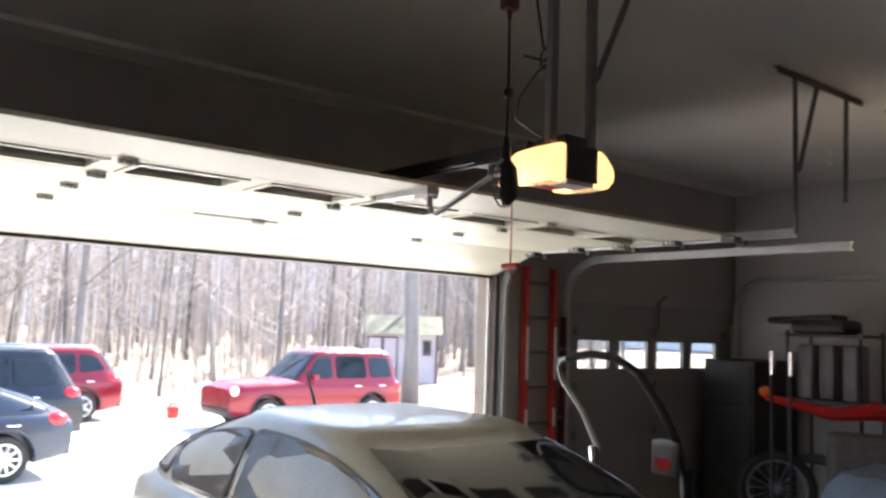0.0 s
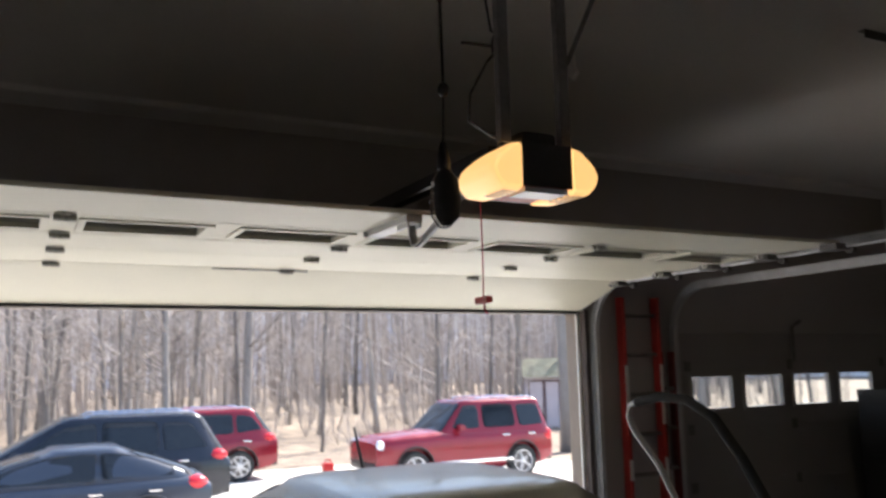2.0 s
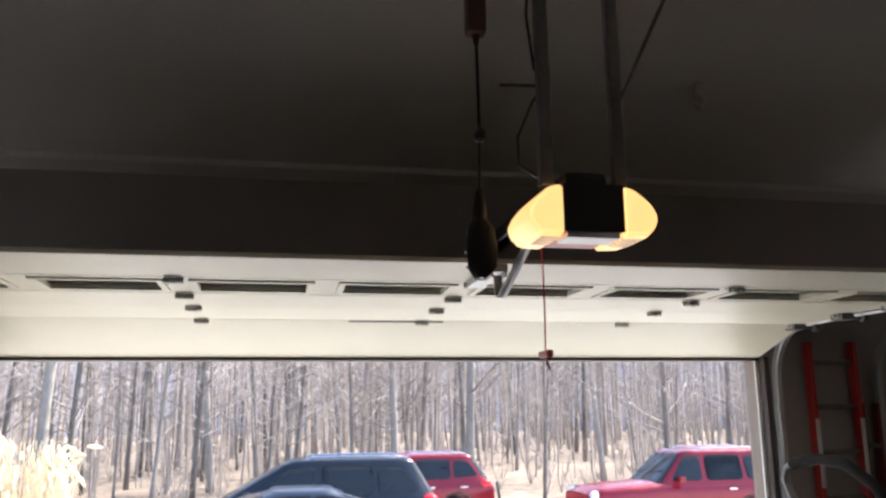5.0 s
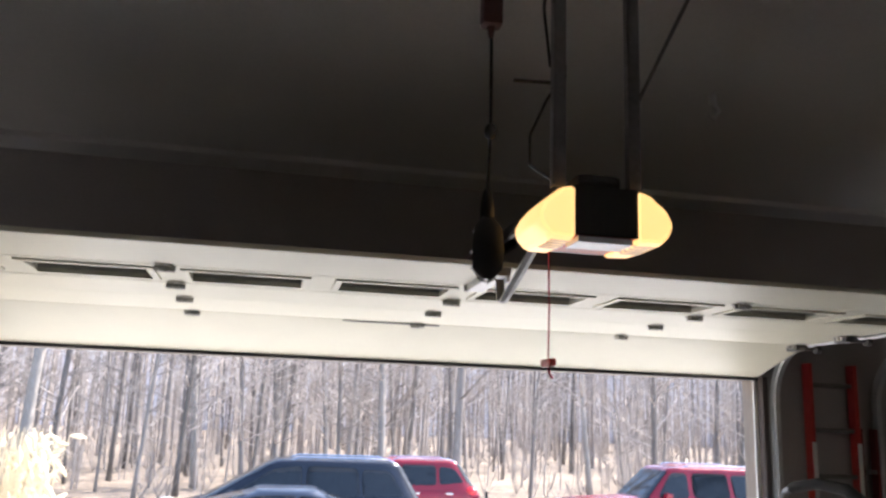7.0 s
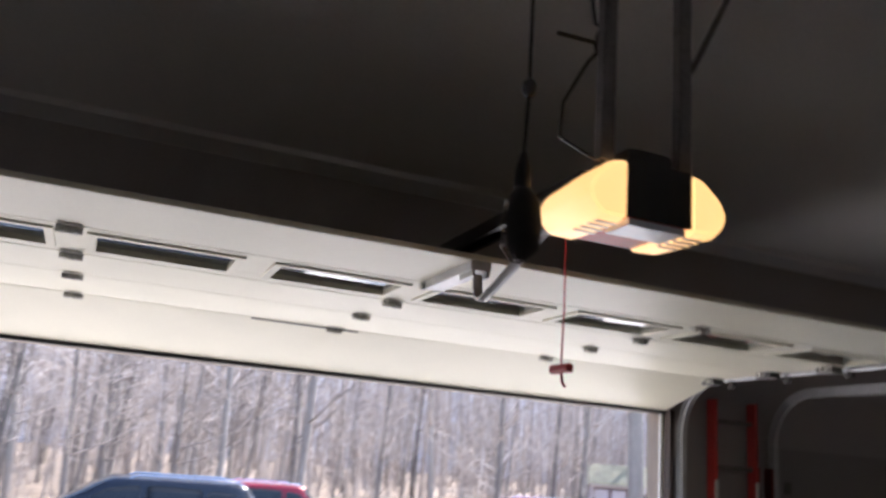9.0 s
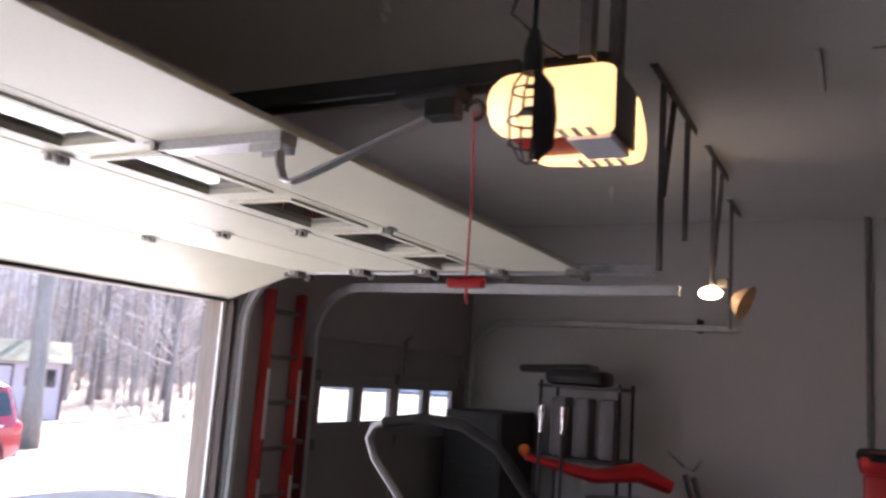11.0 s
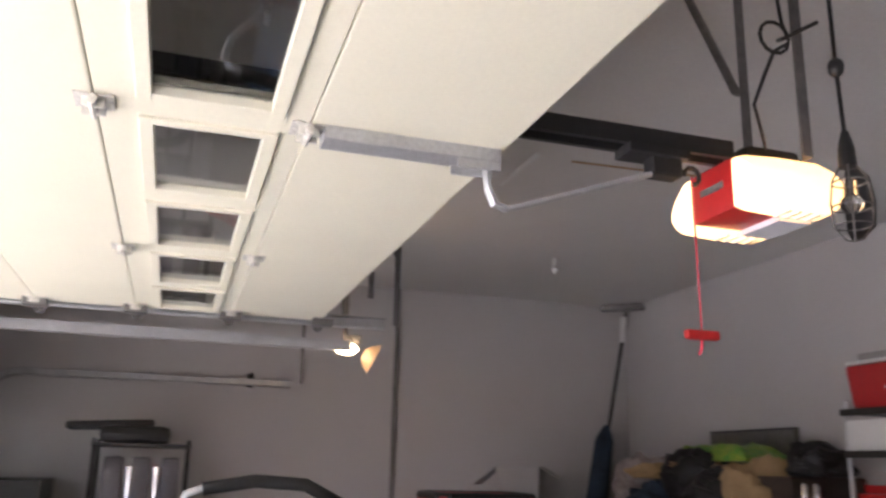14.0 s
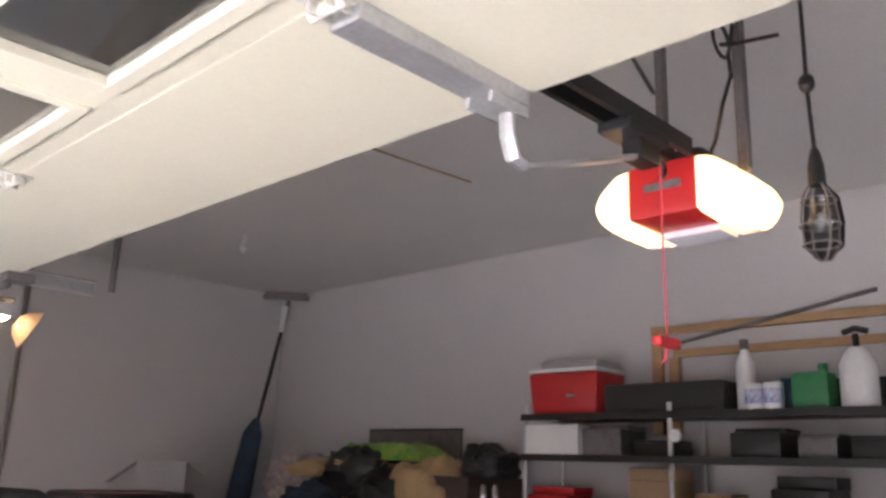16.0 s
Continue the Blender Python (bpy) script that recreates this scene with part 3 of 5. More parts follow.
for nm, lo, hi in (("casing_right", (DX - 0.004, -0.016, 0), (DX + 0.034, -0.0005, DH)), ("casing_left", (-DX - 0.034, -0.016, 0), (-DX + 0.004, -0.0005, DH)),
                   ("reveal_right", (DX - 0.006, 0.0, 0), (DX - 0.0005, 0.044, DH)), ("reveal_left", (-DX + 0.0005, 0.0, 0), (-DX + 0.006, 0.044, DH))):
    structure(nm, slab(lo, hi, 0), M_CASING_SHADE, "brown casing beside the garage opening, darkened for its shade", "trim")
# ---- vehicles ----
def ring_pts(x0, x1, hw, n=44, p=7.0):
    cx, ax = (x0 + x1) / 2, (x1 - x0) / 2
    out = []
    for k in range(n):
        a = 2 * math.pi * k / n
        c, s = math.cos(a), math.sin(a)
        out.append((cx + ax * math.copysign(abs(c) ** (2 / p), c), hw * math.copysign(abs(s) ** (2 / p), s)))
    return out


def lerp(a, b, t):
    return a + (b - a) * t


def interp(x, pts):
    for (xa, za), (xb, zb) in zip(pts, pts[1:]):
        if x <= xb:
            t = (x - xa) / (xb - xa)
            t = t * t * (3 - 2 * t)
            return za + (zb - za) * max(0, t)
    return pts[-1][1]


def wheel(parent, x, y, r, side, spokes):
    w = new("wheel")
    w.parent = parent
    w.matrix_local = pose(x, y, r)
    bm = bmesh.new()
    prof = [(r * 0.66, 0.10), (r * 0.9, 0.11), (r * 0.985, 0.09), (r, 0.05), (r, -0.05), (r * 0.985, -0.09), (r * 0.9, -0.11), (r * 0.66, -0.10)]
    n = 28
    rings = [[bm.verts.new((math.cos(a) * q, v, math.sin(a) * q)) for q, v in prof] for a in [2 * math.pi * k / n for k in range(n)]]
    for k in range(n):
        a, b = rings[k], rings[(k + 1) % n]
        for i in range(len(prof)):
            j = (i + 1) % len(prof)
            bm.faces.new((a[i], a[j], b[j], b[i]))
    part("tyre", bm, M_RUBBER, w, "", True)
    bm = bmesh.new()
    tube(bm, arc((0, side * 0.085, 0), r * 0.65, 0, 348, 28, "xz"), 0.02, 6, closed=True)
    for k in range(spokes):
        a = 2 * math.pi * k / spokes
        tube(bm, [(0, side * 0.09, 0), (math.cos(a) * r * 0.64, side * 0.082, math.sin(a) * r * 0.64)], 0.03, 6, taper=[0.035, 0.022])
    tube(bm, [(0, side * 0.05, 0), (0, side * 0.105, 0)], 0.05, 12)
    part("rim", bm, M_ALLOY, w, "", True)
    bm = bmesh.new()
    tube(bm, [(0, -0.02, 0), (0, 0.02, 0)], r * 0.6, 18)
    part("brake_disc", bm, M_DSTEEL, w)


def rounded(poly, r, n=4):
    out = []
    for i, q in enumerate(poly):
        a, b, c = Vector((*poly[i - 1], 0)), Vector((*q, 0)), Vector((*poly[(i + 1) % len(poly)], 0))
        u, w = (a - b), (c - b)
        k = min(r, u.length * 0.4, w.length * 0.4)
        p0, p1 = b + u.normalized() * k, b + w.normalized() * k
        for j in range(n + 1):
            t = j / n
            e = p0 * (1 - t) ** 2 + b * 2 * t * (1 - t) + p1 * t ** 2
            out.append((e.x, e.y))
    return out


def make_car(label, at, rz, L, W, H, belt, deck, gh, paint, wx, r, panes, category="car", spokes=7, rack=False, cladding=False, rear_lamp=None, head_lamp=None, antenna=None, crown=0.03, p=7.0, bow=1.0):
    """x runs to the nose. deck: upper line of the lower body; gh: rear base, rear top, front top, front base of the cabin."""
    car = thing("car", at, label, category, rz=rz)
    hw = W / 2
    bm = bmesh.new()
    st, rings = 40, []
    for i in range(st + 1):
        x = -L / 2 + L * i / st
        u = abs(2 * x / L)
        w = hw * (1 - 0.16 * u ** 5)
        zt = interp(x, deck)
        zb = 0.24 + 0.12 * u ** 8
        half = [(0, zb), (w * 0.86, zb), (w * 0.97, zb + 0.10), (w * 0.995, lerp(zb, zt, 0.38)), (w, lerp(zb, zt, 0.55)), (w * 0.985, lerp(zb, zt, 0.78)), (w * 0.955, lerp(zb, zt, 0.90)), (w * 0.86, zt - 0.012), (w * 0.5, zt + crown * 0.7), (0, zt + crown)]
        ring = half + [(-a, b) for a, b in half[-2:0:-1]]
        rings.append([bm.verts.new((x, a, b)) for a, b in ring])
    m = len(rings[0])
    for a, b in zip(rings, rings[1:]):
        for k in range(m):
            bm.faces.new((a[k], a[(k + 1) % m], b[(k + 1) % m], b[k]))
    bm.faces.new(rings[0])
    bm.faces.new(rings[-1][::-1])
    bmesh.ops.recalc_face_normals(bm, faces=bm.faces)
    body = part("body", bm, paint, car, "", True)
    # wheel wells cut through the body
    cut = bmesh.new()
    for x in wx:
        for s in (-1, 1):
            tube(cut, [(x, s * (hw - 0.28), r + 0.02), (x, s * (hw + 0.2), r + 0.02)], r + 0.065, 28)
    cme = bpy.data.meshes.new("cut")
    bmesh.ops.recalc_face_normals(cut, faces=cut.faces)
    cut.to_mesh(cme)
    cut.free()
    cob = new("cut", cme)
    cob.matrix_world = car.matrix_world
    bpy.context.view_layer.update()
    md = body.modifiers.new("wells", "BOOLEAN")
    md.object, md.operation, md.solver = cob, "DIFFERENCE", "EXACT"
    bpy.context.view_layer.update()
    dg = bpy.context.evaluated_depsgraph_get()
    me = bpy.data.meshes.new_from_object(body.evaluated_get(dg))
    body.modifiers.clear()
    body.data = me
    bpy.data.objects.remove(cob)
    xb0, xt0, xt1, xb1 = gh
    hb, ht = hw * 0.90, hw * 0.70
    zt = H - 0.05

    def side_y(z):
        t = (z - belt) / (zt - belt)
        return lerp(hb, ht, max(0, t) ** (1 + (bow - 1) * 0.6) if bow > 1 else t)

    def ends(z):
        t = (z - belt) / (zt - belt)
        t = max(0, t) ** bow if bow > 1 else t
        return lerp(xb0, xt0, t), lerp(xb1, xt1, t)

    def skin_y(x, z):
        a, b = ends(z)
        u = min(0.97, abs(2 * x - a - b) / (b - a))
        return side_y(z) * (1 - u ** p) ** (1 / p)

    bm = bmesh.new()
    rings = []
    for t in (-0.25, 0, 0.2, 0.4, 0.6, 0.8, 0.93, 1.0):
        z = lerp(belt, zt, t)
        rings.append([bm.verts.new((a, b, z)) for a, b in ring_pts(*ends(z), side_y(z), p=p)])
    for k, dz in ((0.955, 0.028), (0.86, 0.045), (0.6, 0.058), (0.3, 0.064)):
        cx, ax = (xt0 + xt1) / 2, (xt1 - xt0) / 2
        rings.append([bm.verts.new((cx + (v.co.x - cx) * (k if k > 0.9 else lerp(k, 1, 0.12)), v.co.y * k, zt + dz)) for v in rings[7]])
    n = len(rings[0])
    for a, b in zip(rings, rings[1:]):
        for k in range(n):
            bm.faces.new((a[k], a[(k + 1) % n], b[(k + 1) % n], b[k]))
    bm.faces.new(rings[-1])
    bm.faces.new(rings[0][::-1])
    screens = []
    for nm, sg in (("windscreen", 1), ("rear_glass", -1)):
        gb = bmesh.new()
        keep = {}
        bm.normal_update()
        for a, b in zip(rings[1:6], rings[2:7]):
            for k in range(n):
                q = (a[k], a[(k + 1) % n], b[(k + 1) % n], b[k])
                mid = sum((v.co for v in q), Vector()) / 4
                run = (q[1].co - q[0].co).normalized()
                if abs(run.y) > 0.45 and (mid.x - (xt0 + xt1) / 2) * sg > 0 and abs(mid.y) < side_y(mid.z) * 0.93:
                    for v in q:
                        if v not in keep:
                            keep[v] = gb.verts.new(v.co + Vector((sg * 0.012, 0, 0.008)))
                    gb.faces.new([keep[v] for v in q])
        screens.append((nm, gb))
    part("cabin", bm, paint, car, "", True)
    for nm, gb in screens:
        part(nm, gb, M_CARGLASS, car, "", True)
    # side glass
    for poly in panes:
        poly = rounded(poly, 0.09)
        for s in (-1, 1):
            bm = bmesh.new()
            cxp, czp = sum(q[0] for q in poly) / len(poly), sum(q[1] for q in poly) / len(poly)
            fr = [bm.verts.new((cxp + (x - cxp) * 1.05, s * (skin_y(x, z) + 0.004), czp + (z - czp) * 1.09)) for x, z in poly]
            f = bm.faces.new(fr)
            bmesh.ops.solidify(bm, geom=[f], thickness=0.006)
            sur = part("window_surround", bm, M_BLACK, car)
            bm = bmesh.new()
            # pane in small strips, so that it follows the bow of the side
            f = bm.faces.new([bm.verts.new((x, s * (skin_y(x, z) + 0.009), z)) for x, z in poly])
            bmesh.ops.solidify(bm, geom=[f], thickness=0.005)
            part("pane", bm, M_CARGLASS, sur)
    for i, x in enumerate(wx):
        for s in (-1, 1):
            wheel(car, x, s * (hw - 0.12), r, s, spokes)
            bm = bmesh.new()
            tube(bm, arc((x, s * (hw - 0.006), r + 0.02), r + 0.07, -10, 190, 16, "xz"), 0.03, 6, flat=0.6)
            part("wheel_arch", bm, M_BLACK if cladding else paint, car, "", True)
    for s in (-1, 1):
        hx, hz, hl, hh = head_lamp or (L / 2 - 0.22, belt - 0.22, 0.28, 0.14)
        bm = bmesh.new()
        bmesh.ops.create_uvsphere(bm, u_segments=18, v_segments=12, radius=1.0, matrix=pose(hx - 0.03, s * hw * 0.72, hz, 0, 0, -s * 20) @ Matrix.Diagonal((hl * 0.6, 0.19, hh * 0.62, 1)))
        part("headlamp", bm, M_HEAD, car, "", True)
        tx, tz, tl, th = rear_lamp or (-L / 2 + 0.16, belt - 0.08, 0.26, 0.18)
        bm = bmesh.new()
        bmesh.ops.create_uvsphere(bm, u_segments=18, v_segments=12, radius=1.0, matrix=pose(tx + 0.06, s * hw * 0.78, tz, 0, 0, s * 24) @ Matrix.Diagonal((tl * 0.66, 0.15, th * 0.6, 1)))
        part("tail_lamp", bm, M_TAIL, car, "", True)
        bm = bmesh.new()
        box(bm, (xb1 - 0.52, s * (hb + 0.02) - 0.03, belt + 0.02), (xb1 - 0.38, s * (hb + 0.16) + 0.03, belt + 0.14), 0.03)
        part("side_mirror", bm, paint, car, "", True)
        for x in (lerp(xb0, xb1, 0.44), lerp(xb0, xb1, 0.20)):
            bm = bmesh.new()
            box(bm, (x - 0.09, s * hw - 0.005 - 0.02, belt - 0.15), (x + 0.09, s * hw - 0.005 + 0.025, belt - 0.12), 0.01)
            part("door_handle", bm, M_CHROME, car, "", True)
        if rack:
            bm = bmesh.new()
            ry = side_y(zt) * 0.86
            tube(bm, [(xt0 + 0.1, s * ry, H - 0.03), (xt0 + 0.25, s * ry, H + 0.035), (xt1 - 0.5, s * ry, H + 0.035), (xt1 - 0.35, s * ry, H - 0.03)], 0.018, 8)
            part("roof_rail", bm, M_CHROME, car)
        bm = bmesh.new()
        box(bm, (-L * 0.24, s * (hw - 0.004) - 0.012, 0.40), (L * 0.22, s * (hw - 0.004) + 0.012, 0.47), 0.006)
        part("side_moulding", bm, M_CHROME if cladding else paint, car)
    for sg in (-1, 1):
        bm = bmesh.new()
        box(bm, (sg * (L / 2 - 0.06) - 0.08, -hw * 0.78, 0.32), (sg * (L / 2 - 0.06) + 0.08, hw * 0.78, 0.52), 0.05)
        part("bumper", bm, M_BLACK if cladding else paint, car, "", True)
    if antenna:
        bm = bmesh.new()
        tube(bm, antenna, 0.006, 6, taper=[0.012, 0.006])
        part("antenna", bm, M_BLACK, car)
    return car


# the silver saloon in the garage, nose inwards
def arched(x0, x1, base, xc, half, h, n=8):
    """A side window whose upper edge follows the arch of the roof."""
    top = [(lerp(x1, x0, k / n), base + h * max(0.03, 1 - abs((lerp(x1, x0, k / n) - xc) / half) ** 2.4)) for k in range(n + 1)]
    return [(x0, base), (x1, base)] + top


make_car("dusty silver saloon car parked in the garage", (0.50, -1.55, 0), -90, 4.5, 1.78, 1.47, 0.96,
         [(-2.25, 0.80), (-2.1, 0.97), (-1.7, 1.00), (1.1, 0.98), (1.8, 0.84), (2.25, 0.62)], (-2.10, -0.95, 0.38, 1.45), M_SILVER, (-1.40, 1.35), 0.32,
         [arched(-1.84, -1.50, 1.01, -0.35, 1.62, 0.36), arched(-1.44, -0.62, 1.00, -0.35, 1.62, 0.37), arched(-0.54, 1.02, 0.99, -0.35, 1.55, 0.385)],
         antenna=[(-1.0, -0.05, 1.45), (-1.14, -0.05, 1.67)], p=5.5, rear_lamp=(-2.17, 0.64, 0.12, 0.12), bow=1.7)
SLOPE = [(0, -0.02), (8, -0.43), (12, -0.42), (16, -0.50), (24, -0.56)]   # fall of the drive


def gz(y):
    for (a, za), (b, zb) in zip(SLOPE, SLOPE[1:]):
        if y <= b:
            return za + (zb - za) * (y - a) / (b - a)
    return SLOPE[-1][1]


make_car("red boxy four wheel drive car parked outside", (7.75, 12.35, gz(12.35)), 180, 4.45, 1.84, 1.76, 1.10,
         [(-2.22, 1.02), (-2.1, 1.10), (0.7, 1.10), (1.2, 1.07), (1.95, 1.02), (2.22, 0.90)], (-2.16, -2.0, 0.12, 0.72), M_CARRED, (-1.34, 1.36), 0.36,
         [[(-1.95, 1.16), (-1.32, 1.14), (-1.30, 1.60), (-1.88, 1.60)], [(-1.20, 1.14), (-0.38, 1.14), (-0.40, 1.62), (-1.18, 1.62)], [(-0.26, 1.14), (0.44, 1.14), (0.08, 1.62), (-0.26, 1.62)]],
         category="car", spokes=5, rack=True, cladding=True, head_lamp=(2.12, 0.86, 0.18, 0.2), rear_lamp=(-2.14, 0.92, 0.2, 0.26), p=12)
make_car("dark blue family car with roof rails parked outside", (-0.26, 11.25, gz(11.25)), 180, 4.95, 1.96, 1.77, 1.10,
         [(-2.47, 0.95), (-2.3, 1.10), (0.7, 1.10), (1.4, 1.04), (2.1, 0.92), (2.47, 0.72)], (-2.38, -2.0, 0.35, 1.45), M_NAVY, (-1.42, 1.48), 0.37,
         [[(-2.05, 1.18), (-1.32, 1.14), (-1.30, 1.60), (-1.78, 1.58)], [(-1.22, 1.14), (-0.30, 1.12), (-0.32, 1.64), (-1.18, 1.62)], [(-0.18, 1.12), (1.05, 1.12), (0.30, 1.58), (-0.18, 1.64)]],
         rack=True, cladding=False, p=8)
make_car("slate blue saloon car parked outside", (-0.9, 8.75, gz(8.75)), 180, 4.55, 1.80, 1.43, 0.94,
         [(-2.27, 0.84), (-2.12, 0.97), (-1.5, 0.98), (1.1, 0.95), (1.8, 0.82), (2.27, 0.60)], (-2.12, -1.05, 0.0, 1.25), M_SLATE, (-1.36, 1.40), 0.33,
         [arched(-1.72, -0.72, 1.00, -0.5, 1.5, 0.345), arched(-0.64, 0.72, 0.985, -0.5, 1.4, 0.36)], spokes=10, p=6, bow=1.5)
make_car("red crossover car parked behind the dark one", (2.2, 16.0, gz(16)), 180, 4.5, 1.84, 1.70, 1.08,
         [(-2.25, 0.98), (-2.1, 1.08), (0.7, 1.06), (1.3, 1.0), (1.95, 0.90), (2.25, 0.7)], (-2.15, -1.75, 0.25, 1.25), M_CARRED, (-1.3, 1.36), 0.36,
         [[(-1.85, 1.20), (-1.25, 1.14), (-1.25, 1.55), (-1.62, 1.50)], [(-1.15, 1.13), (-0.32, 1.12), (-0.34, 1.57), (-1.15, 1.56)], [(-0.2, 1.12), (0.9, 1.10), (0.22, 1.54), (-0.2, 1.57)]],
         rack=True, cladding=True, p=8)

# ---- ground ----
bm = bmesh.new()
gx = [-220, -120, -70, -45, -30] + [-24 + 3 * k for k in range(27)] + [70, 100, 150, 240]
gy = [WT, 2, 4, 6, 8, 10, 12, 14, 16, 18, 20] + [22 + 3 * k for k in range(20)] + [90, 110, 150, 240]
gv = {}
for i, x in enumerate(gx):
    for j, y in enumerate(gy):
        z = gz(y) - 0.03 if y < 24 else gz(24) - 0.03 + 0.012 * min(y - 24, 80) + 0.12 * noise.noise((x * 0.15, y * 0.15, 0)) * min(1, (y - 24) / 6)
        gv[i, j] = bm.verts.new((x, y, z))
for i in range(len(gx) - 1):
    for j in range(len(gy) - 1):
        bm.faces.new((gv[i, j], gv[i + 1, j], gv[i + 1, j + 1], gv[i, j + 1]))
structure("ground", bm, M_LITTER_DAPPLED, "woodland floor of dry tan leaf litter with dappled shade in its colour", "ground")


def ground_z(x, y):
    return gz(y) - 0.03 if y < 24 else gz(24) - 0.03 + 0.012 * min(y - 24, 80)


bm = bmesh.new()
for ya, yb in zip([WT + 0.01, 2, 4, 6, 8, 10, 12, 14, 15.5, 16.5], [2, 4, 6, 8, 10, 12, 14, 15.5, 16.5, 17.3]):
    q = []
    for y, sg in ((ya, 1), (yb, -1)):
        r_ = 8.5 + 3.5 * math.sin(min(1, y / 12) * 1.57) - max(0, y - 15) * 1.4
        l_ = -13 + max(0, y - 16) * 1.2
        q += [(l_, y), (r_, y)][::sg]
    bm.faces.new([bm.verts.new((x, y, gz(y) - 0.012)) for x, y in q])
bmesh.ops.remove_doubles(bm, verts=bm.verts[:], dist=0.001)
structure("driveway", bm, M_PAVE, "pale sunlit gravel driveway in front of the garage", "driveway")

# ---- trees ----
def limb(bm, rnd, p, d, ln, r, depth, seg):
    n = 4
    pts, rad = [p.copy()], [r]
    for k in range(n):
        d = (d + Vector((rnd.uniform(-1, 1), rnd.uniform(-1, 1), rnd.uniform(-0.3, 0.9))) * 0.16).normalized()
        p = p + d * (ln / n)
        pts.append(p.copy())
        rad.append(r * (1 - 0.8 * (k + 1) / n))
    tube(bm, pts, r, seg, taper=rad)
    if depth:
        for _ in range(3 if depth > 1 else 2):
            t = rnd.uniform(0.3, 0.95)
            i = min(n - 1, int(t * n))
            q = pts[i].lerp(pts[i + 1], t * n - i)
            dd = (d + Vector((rnd.uniform(-1, 1), rnd.uniform(-1, 1), rnd.uniform(-0.4, 0.8))) * 0.9).normalized()
            limb(bm, rnd, q, dd, ln * rnd.uniform(0.4, 0.65), max(0.006, r * 0.45), depth - 1, 3)


def make_tree(seed, h, r, low):
    rnd = random.Random(seed)
    tr, cr = bmesh.new(), bmesh.new()
    pts, rad = [], []
    p = Vector((0, 0, -0.2))
    lean = Vector((rnd.uniform(-0.05, 0.05), rnd.uniform(-0.05, 0.05), 1))
    n = 12
    for k in range(n + 1):
        pts.append(p.copy())
        rad.append(r * (1.35 if k == 0 else 1 - 0.82 * (k / n) ** 1.2))
        lean = (lean + Vector((rnd.uniform(-1, 1), rnd.uniform(-1, 1), 0)) * 0.03).normalized()
        p = p + lean * (h / n)
    tube(tr, pts, r, 9, taper=rad)
    for k in range(38):
        t = rnd.uniform(low, 0.9)
        i = min(n - 1, int(t * n))
        q = pts[i].lerp(pts[i + 1], t * n - i)
        a = rnd.uniform(0, 6.28)
        d = Vector((math.cos(a), math.sin(a), rnd.uniform(0.2, 1.0))).normalized()
        limb(cr, rnd, q, d, h * rnd.uniform(0.10, 0.22), max(0.012, rad[i] * 0.32), 2, 4)
    mt, mc = bpy.data.meshes.new("trunk"), bpy.data.meshes.new("crown")
    for b_, m_, ma in ((tr, mt, M_BARK if seed % 2 else M_BARK2), (cr, mc, M_TWIG)):
        b_.to_mesh(m_)
        b_.free()
        m_.materials.append(ma)
        for q in m_.polygons:
            q.use_smooth = True
    return mt, mc


TREES = [make_tree(s, h, r, low) for s, h, r, low in ((1, 19, 0.15, 0.16), (2, 22, 0.20, 0.2), (3, 17, 0.11, 0.12), (4, 20, 0.13, 0.16), (5, 16, 0.085, 0.1), (6, 23, 0.25, 0.22), (7, 14, 0.06, 0.08))]
TLABEL = ["bare grey forest tree with slender limbs", "tall bare pale-barked forest tree", "slim bare grey forest tree", "bare pale-barked forest tree", "thin bare grey sapling among the trees", "stout bare pale-barked forest tree", "very thin bare sapling among the trees"]


def plant(k, x, y, rz=0.0, s=1.0):
    t = thing("tree", (x, y, ground_z(x, y)), TLABEL[k], "tree", "trees of the wood", rz=rz)
    t.scale = (s, s, s)
    for nm, me in zip(("trunk", "crown"), TREES[k]):
        o = new(nm, me)
        o.parent = t


plant(5, 13.9, 16.4, 20, 1.0)
rt = random.Random(11)
spots = [(13.9, 16.4)]
tries = 0
while len(spots) < 270 and tries < 6000:
    tries += 1
    y = 20 + 62 * rt.random() ** 1.25
    x = rt.uniform(-12 - y * 0.42, 10 + y * 1.0)
    if y < 26 and -14 < x < 13:
        if y < 21.5:
            continue
    if 17 < x < 25 and y < 33:
        continue
    dmin = 1.1 if y > 30 else 1.7
    if any((x - a) ** 2 + (y - b) ** 2 < dmin ** 2 for a, b in spots):
        continue
    spots.append((x, y))
    k = rt.choice([0, 1, 2, 2, 3, 3, 4, 4, 4, 4, 6, 6, 6] if y > 24 else [2, 3, 4, 4, 6])
    plant(k, x, y, rt.uniform(0, 360), rt.uniform(0.8, 1.15))

# saplings and brush between the trees, and the far wood
bm = bmesh.new()
